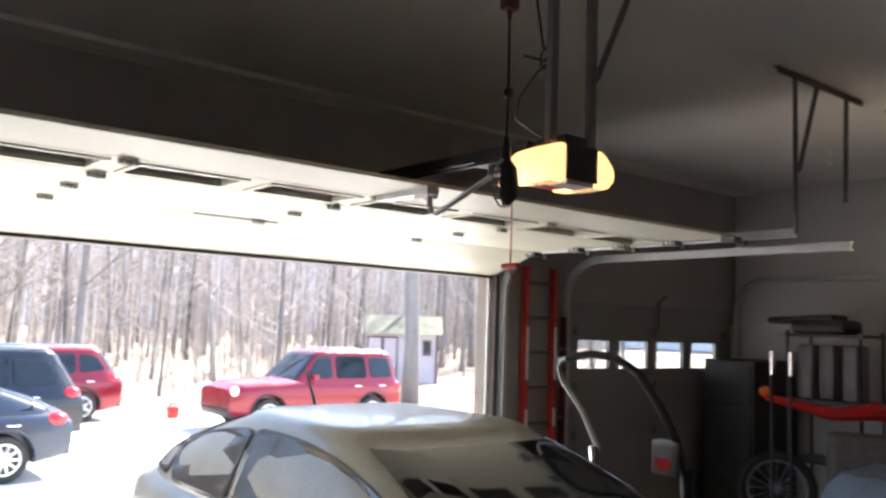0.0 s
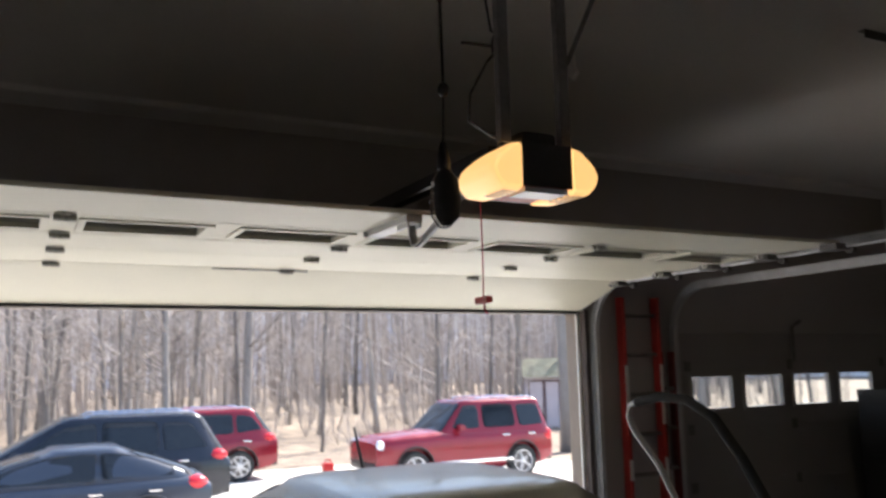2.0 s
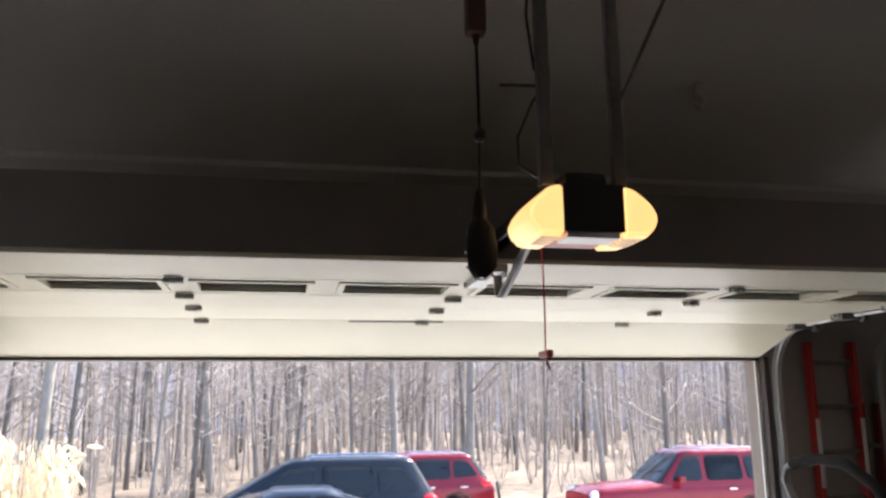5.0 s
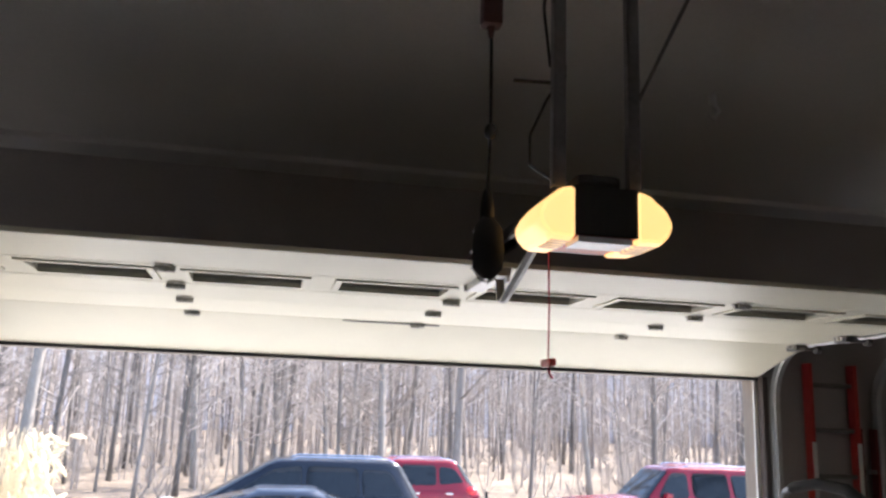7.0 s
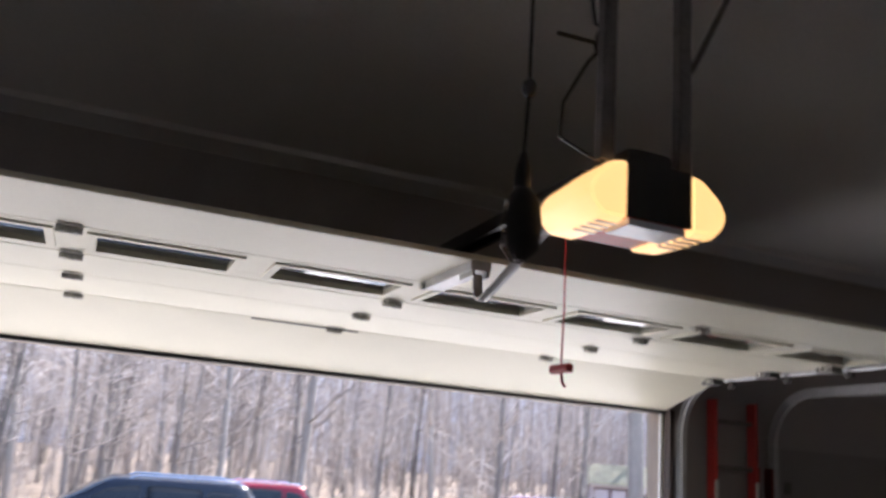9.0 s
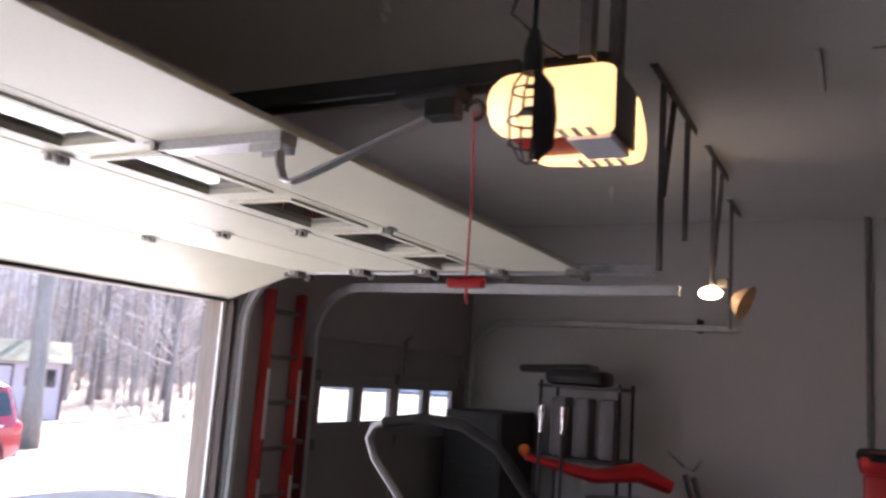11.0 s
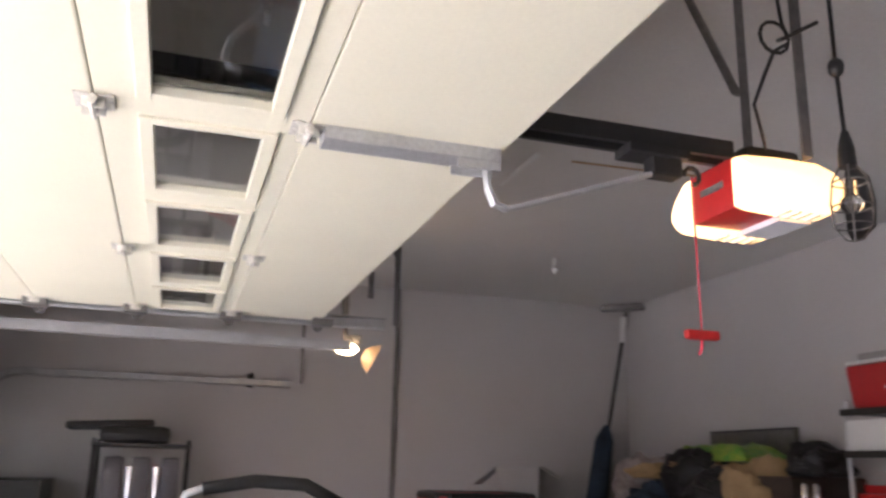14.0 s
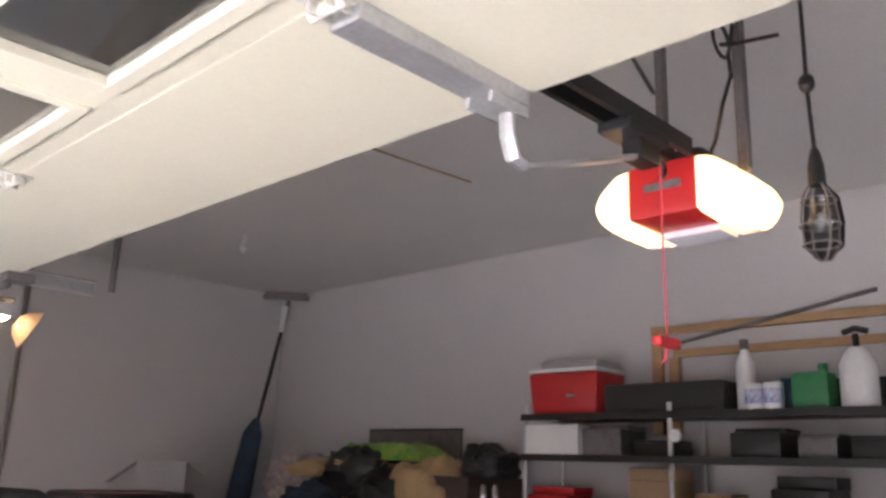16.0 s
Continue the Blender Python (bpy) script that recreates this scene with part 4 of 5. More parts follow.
for _ in range(1500):
    y = 26 + 90 * rt.random()
    x = rt.uniform(-12 - y * 0.45, 12 + y * 1.05)
    z = ground_z(x, y)
    h = rt.uniform(7, 17) if y > 45 else rt.uniform(3, 11)
    r = rt.uniform(0.02, 0.06) if y < 45 else rt.uniform(0.05, 0.16)
    lx, ly = rt.uniform(-0.6, 0.6), rt.uniform(-0.6, 0.6)
    tube(bm, [(x, y, z - 0.1), (x + lx * 0.4, y + ly * 0.4, z + h * 0.5), (x + lx, y + ly, z + h)], r, 4, taper=[r, r * 0.7, r * 0.2])
    for _k in range(8):
        t = rt.uniform(0.08, 0.9)
        a = rt.uniform(0, 6.28)
        q = Vector((x + lx * t, y + ly * t, z + h * t))
        tube(bm, [q, q + Vector((math.cos(a), math.sin(a), rt.uniform(0.1, 0.8))) * rt.uniform(0.6, 2.2)], 0.012, 3, taper=[0.016, 0.005])
tagged(link("undergrowth", bm, M_BRUSH, smooth=True), "thin bare saplings and brush filling the wood", "undergrowth", kind="stuff")
bm = bmesh.new()
for _ in range(650):
    y = 22 + 70 * rt.random()
    x = rt.uniform(-10 - y * 0.4, 10 + y * 0.9)
    if -14 < x < 13 and y < 23 or 17 < x < 25 and y < 33:
        continue
    q = Vector((x, y, ground_z(x, y)))
    for _k in range(9):
        a = rt.uniform(0, 6.28)
        e = q + Vector((math.cos(a) * 0.6, math.sin(a) * 0.6, rt.uniform(0.3, 1.9)))
        tube(bm, [q, q.lerp(e, 0.5) + Vector((0, 0, 0.1)), e], 0.01, 3, taper=[0.012, 0.009, 0.004])
tagged(link("brush", bm, M_BRUSH), "low tangled bare brush on the woodland floor", "brush", kind="stuff")
# curved backdrop of far woods, its haze part of the material colour
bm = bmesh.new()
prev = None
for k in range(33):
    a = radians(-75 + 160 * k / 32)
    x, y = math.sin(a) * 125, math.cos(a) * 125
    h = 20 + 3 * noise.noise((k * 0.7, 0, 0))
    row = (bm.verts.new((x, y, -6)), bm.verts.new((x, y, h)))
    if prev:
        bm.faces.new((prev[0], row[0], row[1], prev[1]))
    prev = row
structure("backdrop", bm, M_FAR_HAZE, "distant bare woods with haze painted into their grey", "backdrop")

# ---- shed at the edge of the wood ----
sh = thing("shed", (20.9, 26.7, gz(24) - 0.02), "small pale lilac garden shed with brown trim", "shed", rz=-36)
part("wall", slab((-1.7, -1.25, 0), (1.7, 1.25, 2.3), 0.01), M_SHED, sh)
bm = bmesh.new()
vs = [bm.verts.new(q) for q in ((-1.95, -1.55, 2.2), (1.95, -1.55, 2.2), (1.95, 0, 3.05), (-1.95, 0, 3.05), (-1.95, 1.55, 2.2), (1.95, 1.55, 2.2))]
bm.faces.new(vs[0:4])
bm.faces.new((vs[3], vs[2], vs[5], vs[4]))
bmesh.ops.solidify(bm, geom=bm.faces[:], thickness=0.08)
part("roof", bm, M_SHEDROOF, sh)
for x in (-1.12, -0.42):
    d = part("door", slab((x - 0.33, -1.285, 0.05), (x + 0.33, -1.252, 2.0), 0.01), M_SHED, sh)
    part("door_trim", boxes(((x - 0.36, -1.30, 0.05), (x - 0.28, -1.286, 2.08)), ((x + 0.28, -1.30, 0.05), (x + 0.36, -1.286, 2.08)), ((x - 0.28, -1.30, 2.0), (x + 0.28, -1.286, 2.08))), M_SHEDTRIM, d)
for x in (0.55, 1.25):
    wdw = part("window", boxes(((x - 0.2, -1.29, 1.25), (x + 0.2, -1.252, 1.95)), bevel=0.01), M_SHEDTRIM, sh)
    part("pane", slab((x - 0.14, -1.296, 1.31), (x + 0.14, -1.291, 1.89), 0), M_CARGLASS, wdw)
for x in (-1.7, 1.7):
    part("corner_board", slab((x - 0.06, -1.30, 0), (x + 0.06, -1.252, 2.3), 0.005), M_SHEDTRIM, sh)
gc = thing("fuel_can", (5.75, 15.3, gz(15.3) - 0.012), "small red plastic fuel can on the drive", "fuel can")
bm = bmesh.new()
box(bm, (-0.14, -0.1, 0), (0.14, 0.1, 0.28), 0.04)
part("tank", bm, M_RED, gc, "", True)
bm = bmesh.new()
tube(bm, [(-0.08, 0, 0.27), (-0.06, 0, 0.36), (0.06, 0, 0.36), (0.08, 0, 0.27)], 0.02, 8)
part("handle", bm, M_RED, gc)

# ornamental dry grass beside the opening
bm = bmesh.new()
rg = random.Random(4)
for _ in range(520):
    a, q = rg.uniform(0, 6.28), rg.random() ** 0.6 * 0.38
    b = Vector((-3.35 + math.cos(a) * q, 4.0 + math.sin(a) * q, gz(4) - 0.03))
    o = Vector((math.cos(a), math.sin(a), 0)) * rg.uniform(0.05, 0.42)
    h = rg.uniform(1.2, 2.25)
    pts = [b, b + o * 0.3 + Vector((0, 0, h * 0.6)), b + o * 0.7 + Vector((0, 0, h * 0.95)), b + o * 1.1 + Vector((0, 0, h * rg.uniform(0.82, 1.02)))]
    tube(bm, pts, 0.006, 3, taper=[0.006, 0.005, 0.004, 0.002])
    if rg.random() < 0.5:
        tube(bm, [pts[2], pts[2].lerp(pts[3], 0.5), pts[3]], 0.02, 5, taper=[0.008, 0.028, 0.006])
tagged(link("ornamental_grass", bm, M_GRASS), "tall clump of dry straw-coloured plume grass in sun", "grass", kind="stuff")
# ---- ladder against the front wall ----
ld = thing("extension_ladder", (2.86, -0.055, 0), "red fibreglass extension ladder leaning against the front wall", "ladder")
for x in (-0.09, 0.25):
    r_ = part("side_rail", slab((x - 0.014, -0.04, 0), (x + 0.014, 0.04, 2.52), 0.004), M_LADDER, ld)
    part("sticker", slab((x - 0.0155, -0.043, 1.55), (x + 0.0155, -0.0405, 2.0), 0), M_STICKER, r_)
    part("sticker", slab((x - 0.0155, -0.043, 1.15), (x + 0.0155, -0.0405, 1.3), 0), M_STICKER, r_)
for k in range(8):
    part("rung", tubes(0.016, [(-0.08, 0, 0.28 + 0.3 * k), (0.24, 0, 0.28 + 0.3 * k)]), M_DSTEEL, ld)
# darker copy of the ladder red, for rails standing out of the daylight
M_LADDER_SHADE = mat("shaded ladder red", (0.15, 0.02, 0.018), 0.6, var=0.2, scale=6)
ld2 = thing("step_ladder", (3.14, -0.045, 0), "folded red step ladder standing beside the taller ladder", "ladder")
for x in (-0.0, 0.12):
    part("side_rail", slab((x - 0.012, -0.035, 0), (x + 0.012, 0.035, 2.1), 0.004), M_LADDER_SHADE, ld2)
for k in range(6):
    part("step", slab((0.014, -0.03, 0.3 + 0.3 * k), (0.106, 0.03, 0.33 + 0.3 * k), 0.003), M_DSTEEL, ld2)

M_CONSOLE = mat("smoky grey plastic", (0.18, 0.18, 0.19), 0.3, var=0.15, scale=9)
# ---- exercise machine with an arched bar ----
em = thing("exercise_machine", (1.62, -2.1, 0.0), "exercise machine with a grey padded arched handlebar", "exercise machine")
bm = bmesh.new()
tube(bm, [(-0.14, 0.36, 1.81), (-0.14, 0.18, 1.84), (-0.14, 0.0, 1.83), (-0.13, -0.16, 1.75), (-0.11, -0.29, 1.58), (-0.08, -0.37, 1.42), (-0.05, -0.42, 1.25)], 0.024, 10)
part("arched_bar", bm, M_RUBBER, em, "black padded arched bar", True)
bm = bmesh.new()
tube(bm, [(-0.03, 0.20, 1.28), (-0.07, 0.30, 1.5), (-0.12, 0.41, 1.66), (-0.14, 0.43, 1.74), (-0.14, 0.41, 1.79), (-0.14, 0.355, 1.81)], 0.017, 10)
part("bent_tube", bm, M_GALV, em, "pale bent steel tube", True)
bm = bmesh.new()
tube(bm, [(-0.05, 0.22, 1.3), (-0.03, 0.18, 0.7), (0, 0.15, 0.05)], 0.03, 8)
part("upright", bm, M_CHROME, em)
bm = bmesh.new()
tube(bm, [(-0.05, -0.42, 1.27), (-0.02, -0.42, 0.7), (0, -0.42, 0.05)], 0.035, 8)
part("upright", bm, M_BLACK, em)
bm = bmesh.new()
box(bm, (-0.12, -0.8, 0.0), (0.4, 0.5, 0.12), 0.03)
part("base", bm, M_BLACK, em)
bm = bmesh.new()
box(bm, (-0.12, -0.40, 1.22), (-0.03, -0.24, 1.40), 0.02)
con = part("console", bm, M_CONSOLE, em, "pale console")
part("console_screen", slab((-0.126, -0.37, 1.25), (-0.1215, -0.27, 1.31), 0.001), M_RED, con)

# ---- rack with a bag by the side wall ----
rk = thing("utility_rack", (5.45, -1.42, 0), "black wire utility rack standing against the side wall", "rack")
for x in (-0.22, 0.22):
    for y in (-0.34, 0.34):
        part("post", tubes(0.014, [(x, y, 0), (x, y, 2.06)]), M_BLACK, rk)
for z in (0.25, 0.85, 1.4, 2.0):
    part("shelf", slab((-0.24, -0.36, z), (0.24, 0.36, z + 0.03), 0.004), M_BLACK, rk)
for y in (-0.22, 0.0, 0.2):
    b = thing("hanging_bag", (5.40, -1.42 + y, 1.43), "pale translucent plastic bag on the black rack", "bag", "bags on the black rack")
    bm = bmesh.new()
    box(bm, (-0.12, -0.07, 0), (0.12, 0.07, 0.5), 0.03)
    part("bag_body", bm, mat("cloudy plastic", (0.16, 0.15, 0.165), 0.4, var=0.2, scale=8, bump=0.3), b, "", True)
bg = thing("duffel_bag", (5.42, -1.28, 2.031), "black duffel bag lying on top of the rack", "bag")
bm = bmesh.new()
box(bm, (-0.2, -0.34, 0), (0.2, 0.18, 0.13), 0.06)
part("bag_body", bm, M_BLACK, bg, "", True)
bm = bmesh.new()
box(bm, (-0.16, -0.22, 0.10), (0.16, 0.42, 0.16), 0.025, pose(0, 0, 0.01, -3, 0, 0))
part("bag_flap", bm, M_BLACK, bg, "", True)
# dark tool cabinet
cb = thing("tool_cabinet", (5.5, -0.45, 0), "dark tool cabinet beside the single garage door", "cabinet")
part("body", slab((-0.3, -0.3, 0), (0.5, 0.25, 1.75), 0.01), M_BLACK, cb)
for z in (0.3, 0.8, 1.3):
    d = part("drawer", slab((-0.315, -0.27, z), (-0.302, 0.22, z + 0.4), 0.004), M_BLACK, cb)
    part("handle", slab((-0.33, -0.12, z + 0.3), (-0.3155, 0.1, z + 0.32), 0.003), M_BLACK, d)
# chrome posts
for y in (-1.55, -1.38):
    h = thing("handle_post", (4.42, y, 0), "black handle post with a chrome grip", "post", "chrome posts")
    part("foot", slab((-0.12, -0.07, 0), (0.12, 0.07, 0.06), 0.01), M_BLACK, h)
    bm = bmesh.new()
    tube(bm, [(0, 0, 0.05), (0, 0, 1.66)], 0.014, 10)
    part("post", bm, M_BLACK, h, "", True)
    bm = bmesh.new()
    tube(bm, [(0, 0, 1.66), (0.01, 0, 1.72), (0.02, 0, 1.86)], 0.02, 10, taper=[0.016, 0.022, 0.034])
    part("grip", bm, M_CHROME, h, "bright chrome grip", True)
# motorcycle
bs = thing("bike_stand", (5.02, -1.89, 0), "low black steel bike stand on the floor", "stand", rz=-60)
part("top_plate", slab((-0.26, -0.13, 0.66), (0.26, 0.13, 0.69), 0.006), M_BLACK, bs)
for x in (-0.22, 0.22):
    for y in (-0.1, 0.1):
        part("leg", tubes(0.018, [(x, y, 0.66), (x * 1.2, y * 1.3, 0.0)]), M_BLACK, bs)
mc = thing("dirt_bike", (5.02, -1.89, 0.34), "red dirt bike with a spoked wheel raised on a stand", "motorcycle", rz=-60)
for x in (-0.7, 0.7):
    w = new("wheel")
    w.parent = mc
    w.matrix_local = pose(x, 0, 0.33)
    bm = bmesh.new()
    tube(bm, arc((0, 0, 0), 0.29, 0, 350, 30, "xz"), 0.04, 8, closed=True)
    part("tyre", bm, M_RUBBER, w, "", True)
    bm = bmesh.new()
    tube(bm, arc((0, 0, 0), 0.245, 0, 350, 30, "xz"), 0.014, 6, closed=True)
    for k in range(16):
        a = 2 * math.pi * k / 16
        tube(bm, [(0, 0.02 * (-1) ** k, 0), (math.cos(a) * 0.24, 0, math.sin(a) * 0.24)], 0.004, 4)
    part("rim", bm, M_ALLOY, w)
bm = bmesh.new()
tube(bm, arc((0.7, 0, 0.45), 0.42, 20, 160, 12, "xz"), 0.05, 8, flat=0.4)
part("mudguard", bm, M_RED, mc, "red plastic mudguard", True)
bm = bmesh.new()
tube(bm, [(0.35, 0, 0.95), (0.1, 0, 1.05), (-0.25, 0, 1.0), (-0.8, 0, 1.12)], 0.12, 10, taper=[0.07, 0.10, 0.07, 0.035], flat=0.8)
part("tank", bm, M_RED, mc, "red tank and tail", True)
bm = bmesh.new()
box(bm, (-0.3, -0.14, 0.35), (0.3, 0.14, 0.85), 0.05)
part("engine", bm, M_DSTEEL, mc)
bm = bmesh.new()
tube(bm, [(0.7, 0.09, 0.33), (0.5, 0.09, 1.05)], 0.025, 8)
tube(bm, [(0.7, -0.09, 0.33), (0.5, -0.09, 1.05)], 0.025, 8)
tube(bm, [(0.45, -0.38, 1.2), (0.5, -0.1, 1.1), (0.5, 0.1, 1.1), (0.45, 0.38, 1.2)], 0.014, 8)
part("fork", bm, M_CHROME, mc)
bm = bmesh.new()
bmesh.ops.create_uvsphere(bm, u_segments=12, v_segments=8, radius=0.05, matrix=pose(-0.80, 0.06, 1.16))
part("turn_signal", bm, M_ORANGE, mc, "orange turn signal", True)
# covered machine
cv = thing("covered_machine", (4.2, -2.55, 0), "bulky machine under a creased blue grey tarpaulin", "tarpaulin")
bm = bmesh.new()
bmesh.ops.create_grid(bm, x_segments=22, y_segments=22, size=0.62)
for v in bm.verts:
    d = max(abs(v.co.x), abs(v.co.y)) / 0.62
    z = 1.02 * (1 - max(0, d - 0.55) ** 1.6 * 2.6) + 0.06 * noise.noise(v.co * 6) + 0.05 * v.co.x
    v.co.z = max(0.0, z)
    v.co.x *= 1 + 0.1 * noise.noise(v.co * 4)
part("cover", bm, M_TARP, cv, "", True)

# ---- things on the side wall ----
M_CONDUIT = mat("dull grey conduit", (0.20, 0.19, 0.185), 0.55, 0.2, var=0.2, scale=6)
structure("wall_pipe", tubes(0.022, [(XR - 0.025, -3.59, 0.02), (XR - 0.025, -3.59, CEIL)]), M_CONDUIT, "grey steel conduit running up the side wall", "pipe")
hk = thing("wall_hook", (XR - 0.06, -2.25, 2.62), "small black hook fixed to the side wall", "hook")
bm = bmesh.new()
box(bm, (0.03, -0.03, -0.06), (0.06, 0.03, 0.06), 0.008)
tube(bm, [(0.04, 0, 0.03), (-0.03, 0, 0.02), (-0.05, 0, 0.06)], 0.014, 8)
part("bracket", bm, M_BLACK, hk)
for i, (x, y) in enumerate(((1.13, -1.8), (4.62, -1.8), (4.37, -4.46), (-2.13, -2.02))):
    c = thing("ceiling_hook", (x, y, CEIL), "small white screw hook in the ceiling", "hook", "hooks in the ceiling")
    bm = bmesh.new()
    tube(bm, [(0, 0, -0.001), (0, 0, -0.06)], 0.018, 8)
    tube(bm, [(0, 0, -0.05), (0.028, 0, -0.085), (0, 0, -0.125), (-0.028, 0, -0.10)], 0.013, 8)
    part("screw_hook", bm, M_CEIL if i == 0 else M_WHITE, c)
tr1 = thing("ceiling_strip", (2.54, -3.38, CEIL), "thin white strip lying against the ceiling", "strip")
part("strip", slab((-0.28, -0.012, -0.012), (0.28, 0.012, -0.001), 0.002), M_WHITE, tr1)
tr2 = thing("ceiling_cable", (2.27, -4.1, CEIL), "thin brown cable stapled along the ceiling", "cable")
part("cable", tubes(0.006, [(0.03, 0.5, -0.007), (0, 0, -0.009), (-0.04, -0.5, -0.007)]), M_WOOD, tr2)

# corner: pole with a flat head reaching the ceiling, dark umbrella below
sq = thing("ceiling_duster", (5.72, -5.72, 0), "long pole with a flat grey mop head leaning in the corner", "mop")
part("pole", tubes(0.019, [(0.10, 0.55, 0.02), (0.13, -0.02, 2.4), (0.13, -0.23, 3.42)]), M_BLACK, sq)
bm = bmesh.new()
box(bm, (-0.22, -0.05, 3.50), (0.22, 0.05, 3.54), 0.012, pose(0.08, -0.17, 0, 0, 0, 45))
box(bm, (-0.20, -0.035, 3.54), (0.20, 0.035, 3.572), 0.006, pose(0.08, -0.17, 0, 0, 0, 45))
tube(bm, [(0.13, -0.21, 3.3), (0.13, -0.24, 3.50)], 0.02, 8)
part("head", bm, M_CONDUIT, sq, "dull grey flat broom head")
bm = bmesh.new()
tube(bm, [(0.125, -0.18, 3.18), (0.125, -0.2, 3.44)], 0.03, 10, taper=[0.022, 0.034])
part("socket", bm, M_WHITE, sq, "pale plastic socket", True)
um = thing("folded_umbrella", (5.62, -5.55, 0), "tall dark blue folded parasol standing in the corner", "parasol")
bm = bmesh.new()
tube(bm, [(0.12, 0.32, 0.02), (0.13, 0.24, 0.6), (0.15, 0.02, 1.6), (0.17, -0.09, 2.2), (0.17, -0.12, 2.34)], 0.1, 10, taper=[0.06, 0.10, 0.11, 0.09, 0.03])
part("canopy", bm, M_NAVYCLOTH, um, "", True)
bn = thing("open_carton", (5.55, -4.66, 1.35), "open grey white cardboard carton with its flaps folded out", "box", rz=-122)
M_CARTON = mat("grey white carton board", (0.46, 0.45, 0.45), 0.85, var=0.1, scale=5)
part("carton_body", boxes(((-0.19, -0.2, 0), (0.19, 0.2, 0.006)), ((-0.19, -0.2, 0.006), (-0.184, 0.2, 0.58)), ((0.184, -0.2, 0.006), (0.19, 0.2, 0.58)),
                          ((-0.184, -0.2, 0.006), (0.184, -0.194, 0.58)), ((-0.184, 0.194, 0.006), (0.184, 0.2, 0.58))), M_CARTON, bn)
for sx, ang, ln in ((-1, 38, 0.27), (1, 32, 0.17)):
    bm = bmesh.new()
    box(bm, (0.002, -0.19, -0.003), (ln, 0.19, 0.003), 0.001, pose(0, 0, 0, 0, ang, 0))
    for v in bm.verts:
        v.co.x *= sx
    f = part("flap", bm, M_CARTON, bn)
    f.matrix_local = pose(sx * 0.19, 0, 0.58)
bm = bmesh.new()
box(bm, (-0.18, 0.0, -0.003), (0.18, 0.2, 0.003), 0.001, pose(0, 0.2, 0.583, -25, 0, 0))
part("flap", bm, M_CARTON, bn)
tb = thing("work_table", (5.35, -4.7, 0), "plain wooden work table against the side wall", "table")
part("tabletop", slab((-0.5, -0.9, 1.30), (0.7, 0.7, 1.35), 0.008), M_WOOD, tb)
for x in (-0.44, 0.64):
    for y in (-0.84, 0.64):
        part("leg", slab((x - 0.04, y - 0.04, 0), (x + 0.04, y + 0.04, 1.30), 0.004), M_WOOD, tb)

# red tote beside the table
rt_ = thing("tote_stack", (4.65, -3.9, 0), "stack of two red plastic totes with a black rim", "tote")
for z, m_, nm in ((0.0, M_DSTEEL, "tote_body"), (0.82, M_RED, "tote_body")):
    bm = bmesh.new()
    box(bm, (-0.3, -0.36, z), (0.3, 0.36, z + 0.79), 0.05)
    part(nm, bm, m_, rt_, "", True)
bm = bmesh.new()
box(bm, (-0.33, -0.39, 1.58), (0.33, 0.39, 1.72), 0.075)
part("tote_lid", bm, M_RED, rt_, "red rounded lid", True)
bm = bmesh.new()
tube(bm, [(-0.31, -0.30, 1.70), (-0.31, 0.30, 1.70), (-0.24, 0.37, 1.70), (0.24, 0.37, 1.70), (0.31, 0.30, 1.70), (0.31, -0.30, 1.70), (0.24, -0.37, 1.70), (-0.24, -0.37, 1.70)], 0.03, 8, closed=True)
part("rim", bm, M_BLACK, rt_, "black rim", True)

# heap in the corner
hp = thing("stacked_boxes", (4.0, -5.75, 0), "stack of worn brown cardboard boxes by the back wall", "boxes")
for lo, hi, rz in (((-0.5, -0.28, 0), (0.3, 0.28, 0.62), 3), ((-0.45, -0.26, 0.62), (0.35, 0.26, 1.2), -4), ((-0.5, -0.25, 1.2), (0.3, 0.25, 1.72), 5), ((0.34, -0.25, 0), (0.95, 0.25, 0.8), 0), ((0.32, -0.25, 0.8), (1.12, 0.25, 1.6), -3)):
    bm = bmesh.new()
    box(bm, lo, hi, 0.008, pose(0, 0, 0, 0, 0, rz))
    part("box", bm, M_CARD, hp)


def sack(name, at, size, m, label, category, seed):
    s = thing(name, at, label, category)
    bm = bmesh.new()
    bmesh.ops.create_uvsphere(bm, u_segments=48, v_segments=28, radius=1.0)
    for v in bm.verts:
        c = v.co.copy()
        n = 1 + 0.34 * noise.noise(c * 1.8 + Vector((seed, 0, 0))) + 0.20 * (0.5 - abs(noise.noise(c * 3.5 + Vector((0, seed, 0))))) + 0.07 * noise.noise(c * 9)
        z = v.co.z if v.co.z > -0.55 else -0.55
        v.co = Vector((v.co.x * n * size[0], v.co.y * n * size[1], (z + 0.55) * n * size[2]))
        v.co.z = max(0, v.co.z)
    part("sack_body", bm, m, s, "", True)


gb_ = thing("garden_bag", (4.04, -5.74, 2.0), "flat green and yellow printed garden bag lying on a heap", "bag", rz=2)
bm = bmesh.new()
bmesh.ops.create_grid(bm, x_segments=40, y_segments=18, size=1.0)
top_ = list(bm.verts)
for v in top_:
    x, y = v.co.x, v.co.y
    e = max(0.0, 1 - max(abs(x), abs(y)) ** 5)
    v.co = Vector((x * 0.50 + 0.02 * noise.noise((x * 3, y * 3, 1)), y * 0.2, 0.02 + e * (0.10 + 0.035 * noise.noise((x * 4, y * 3, 5)) + 0.02 * noise.noise((x * 11, y * 9, 2)))))
g_ = bmesh.ops.extrude_face_region(bm, geom=bm.faces[:])
for v in [q for q in g_["geom"] if isinstance(q, bmesh.types.BMVert)]:
    v.co.z = 0.0
part("bag_body", bm, M_GREEN, gb_, "", True)
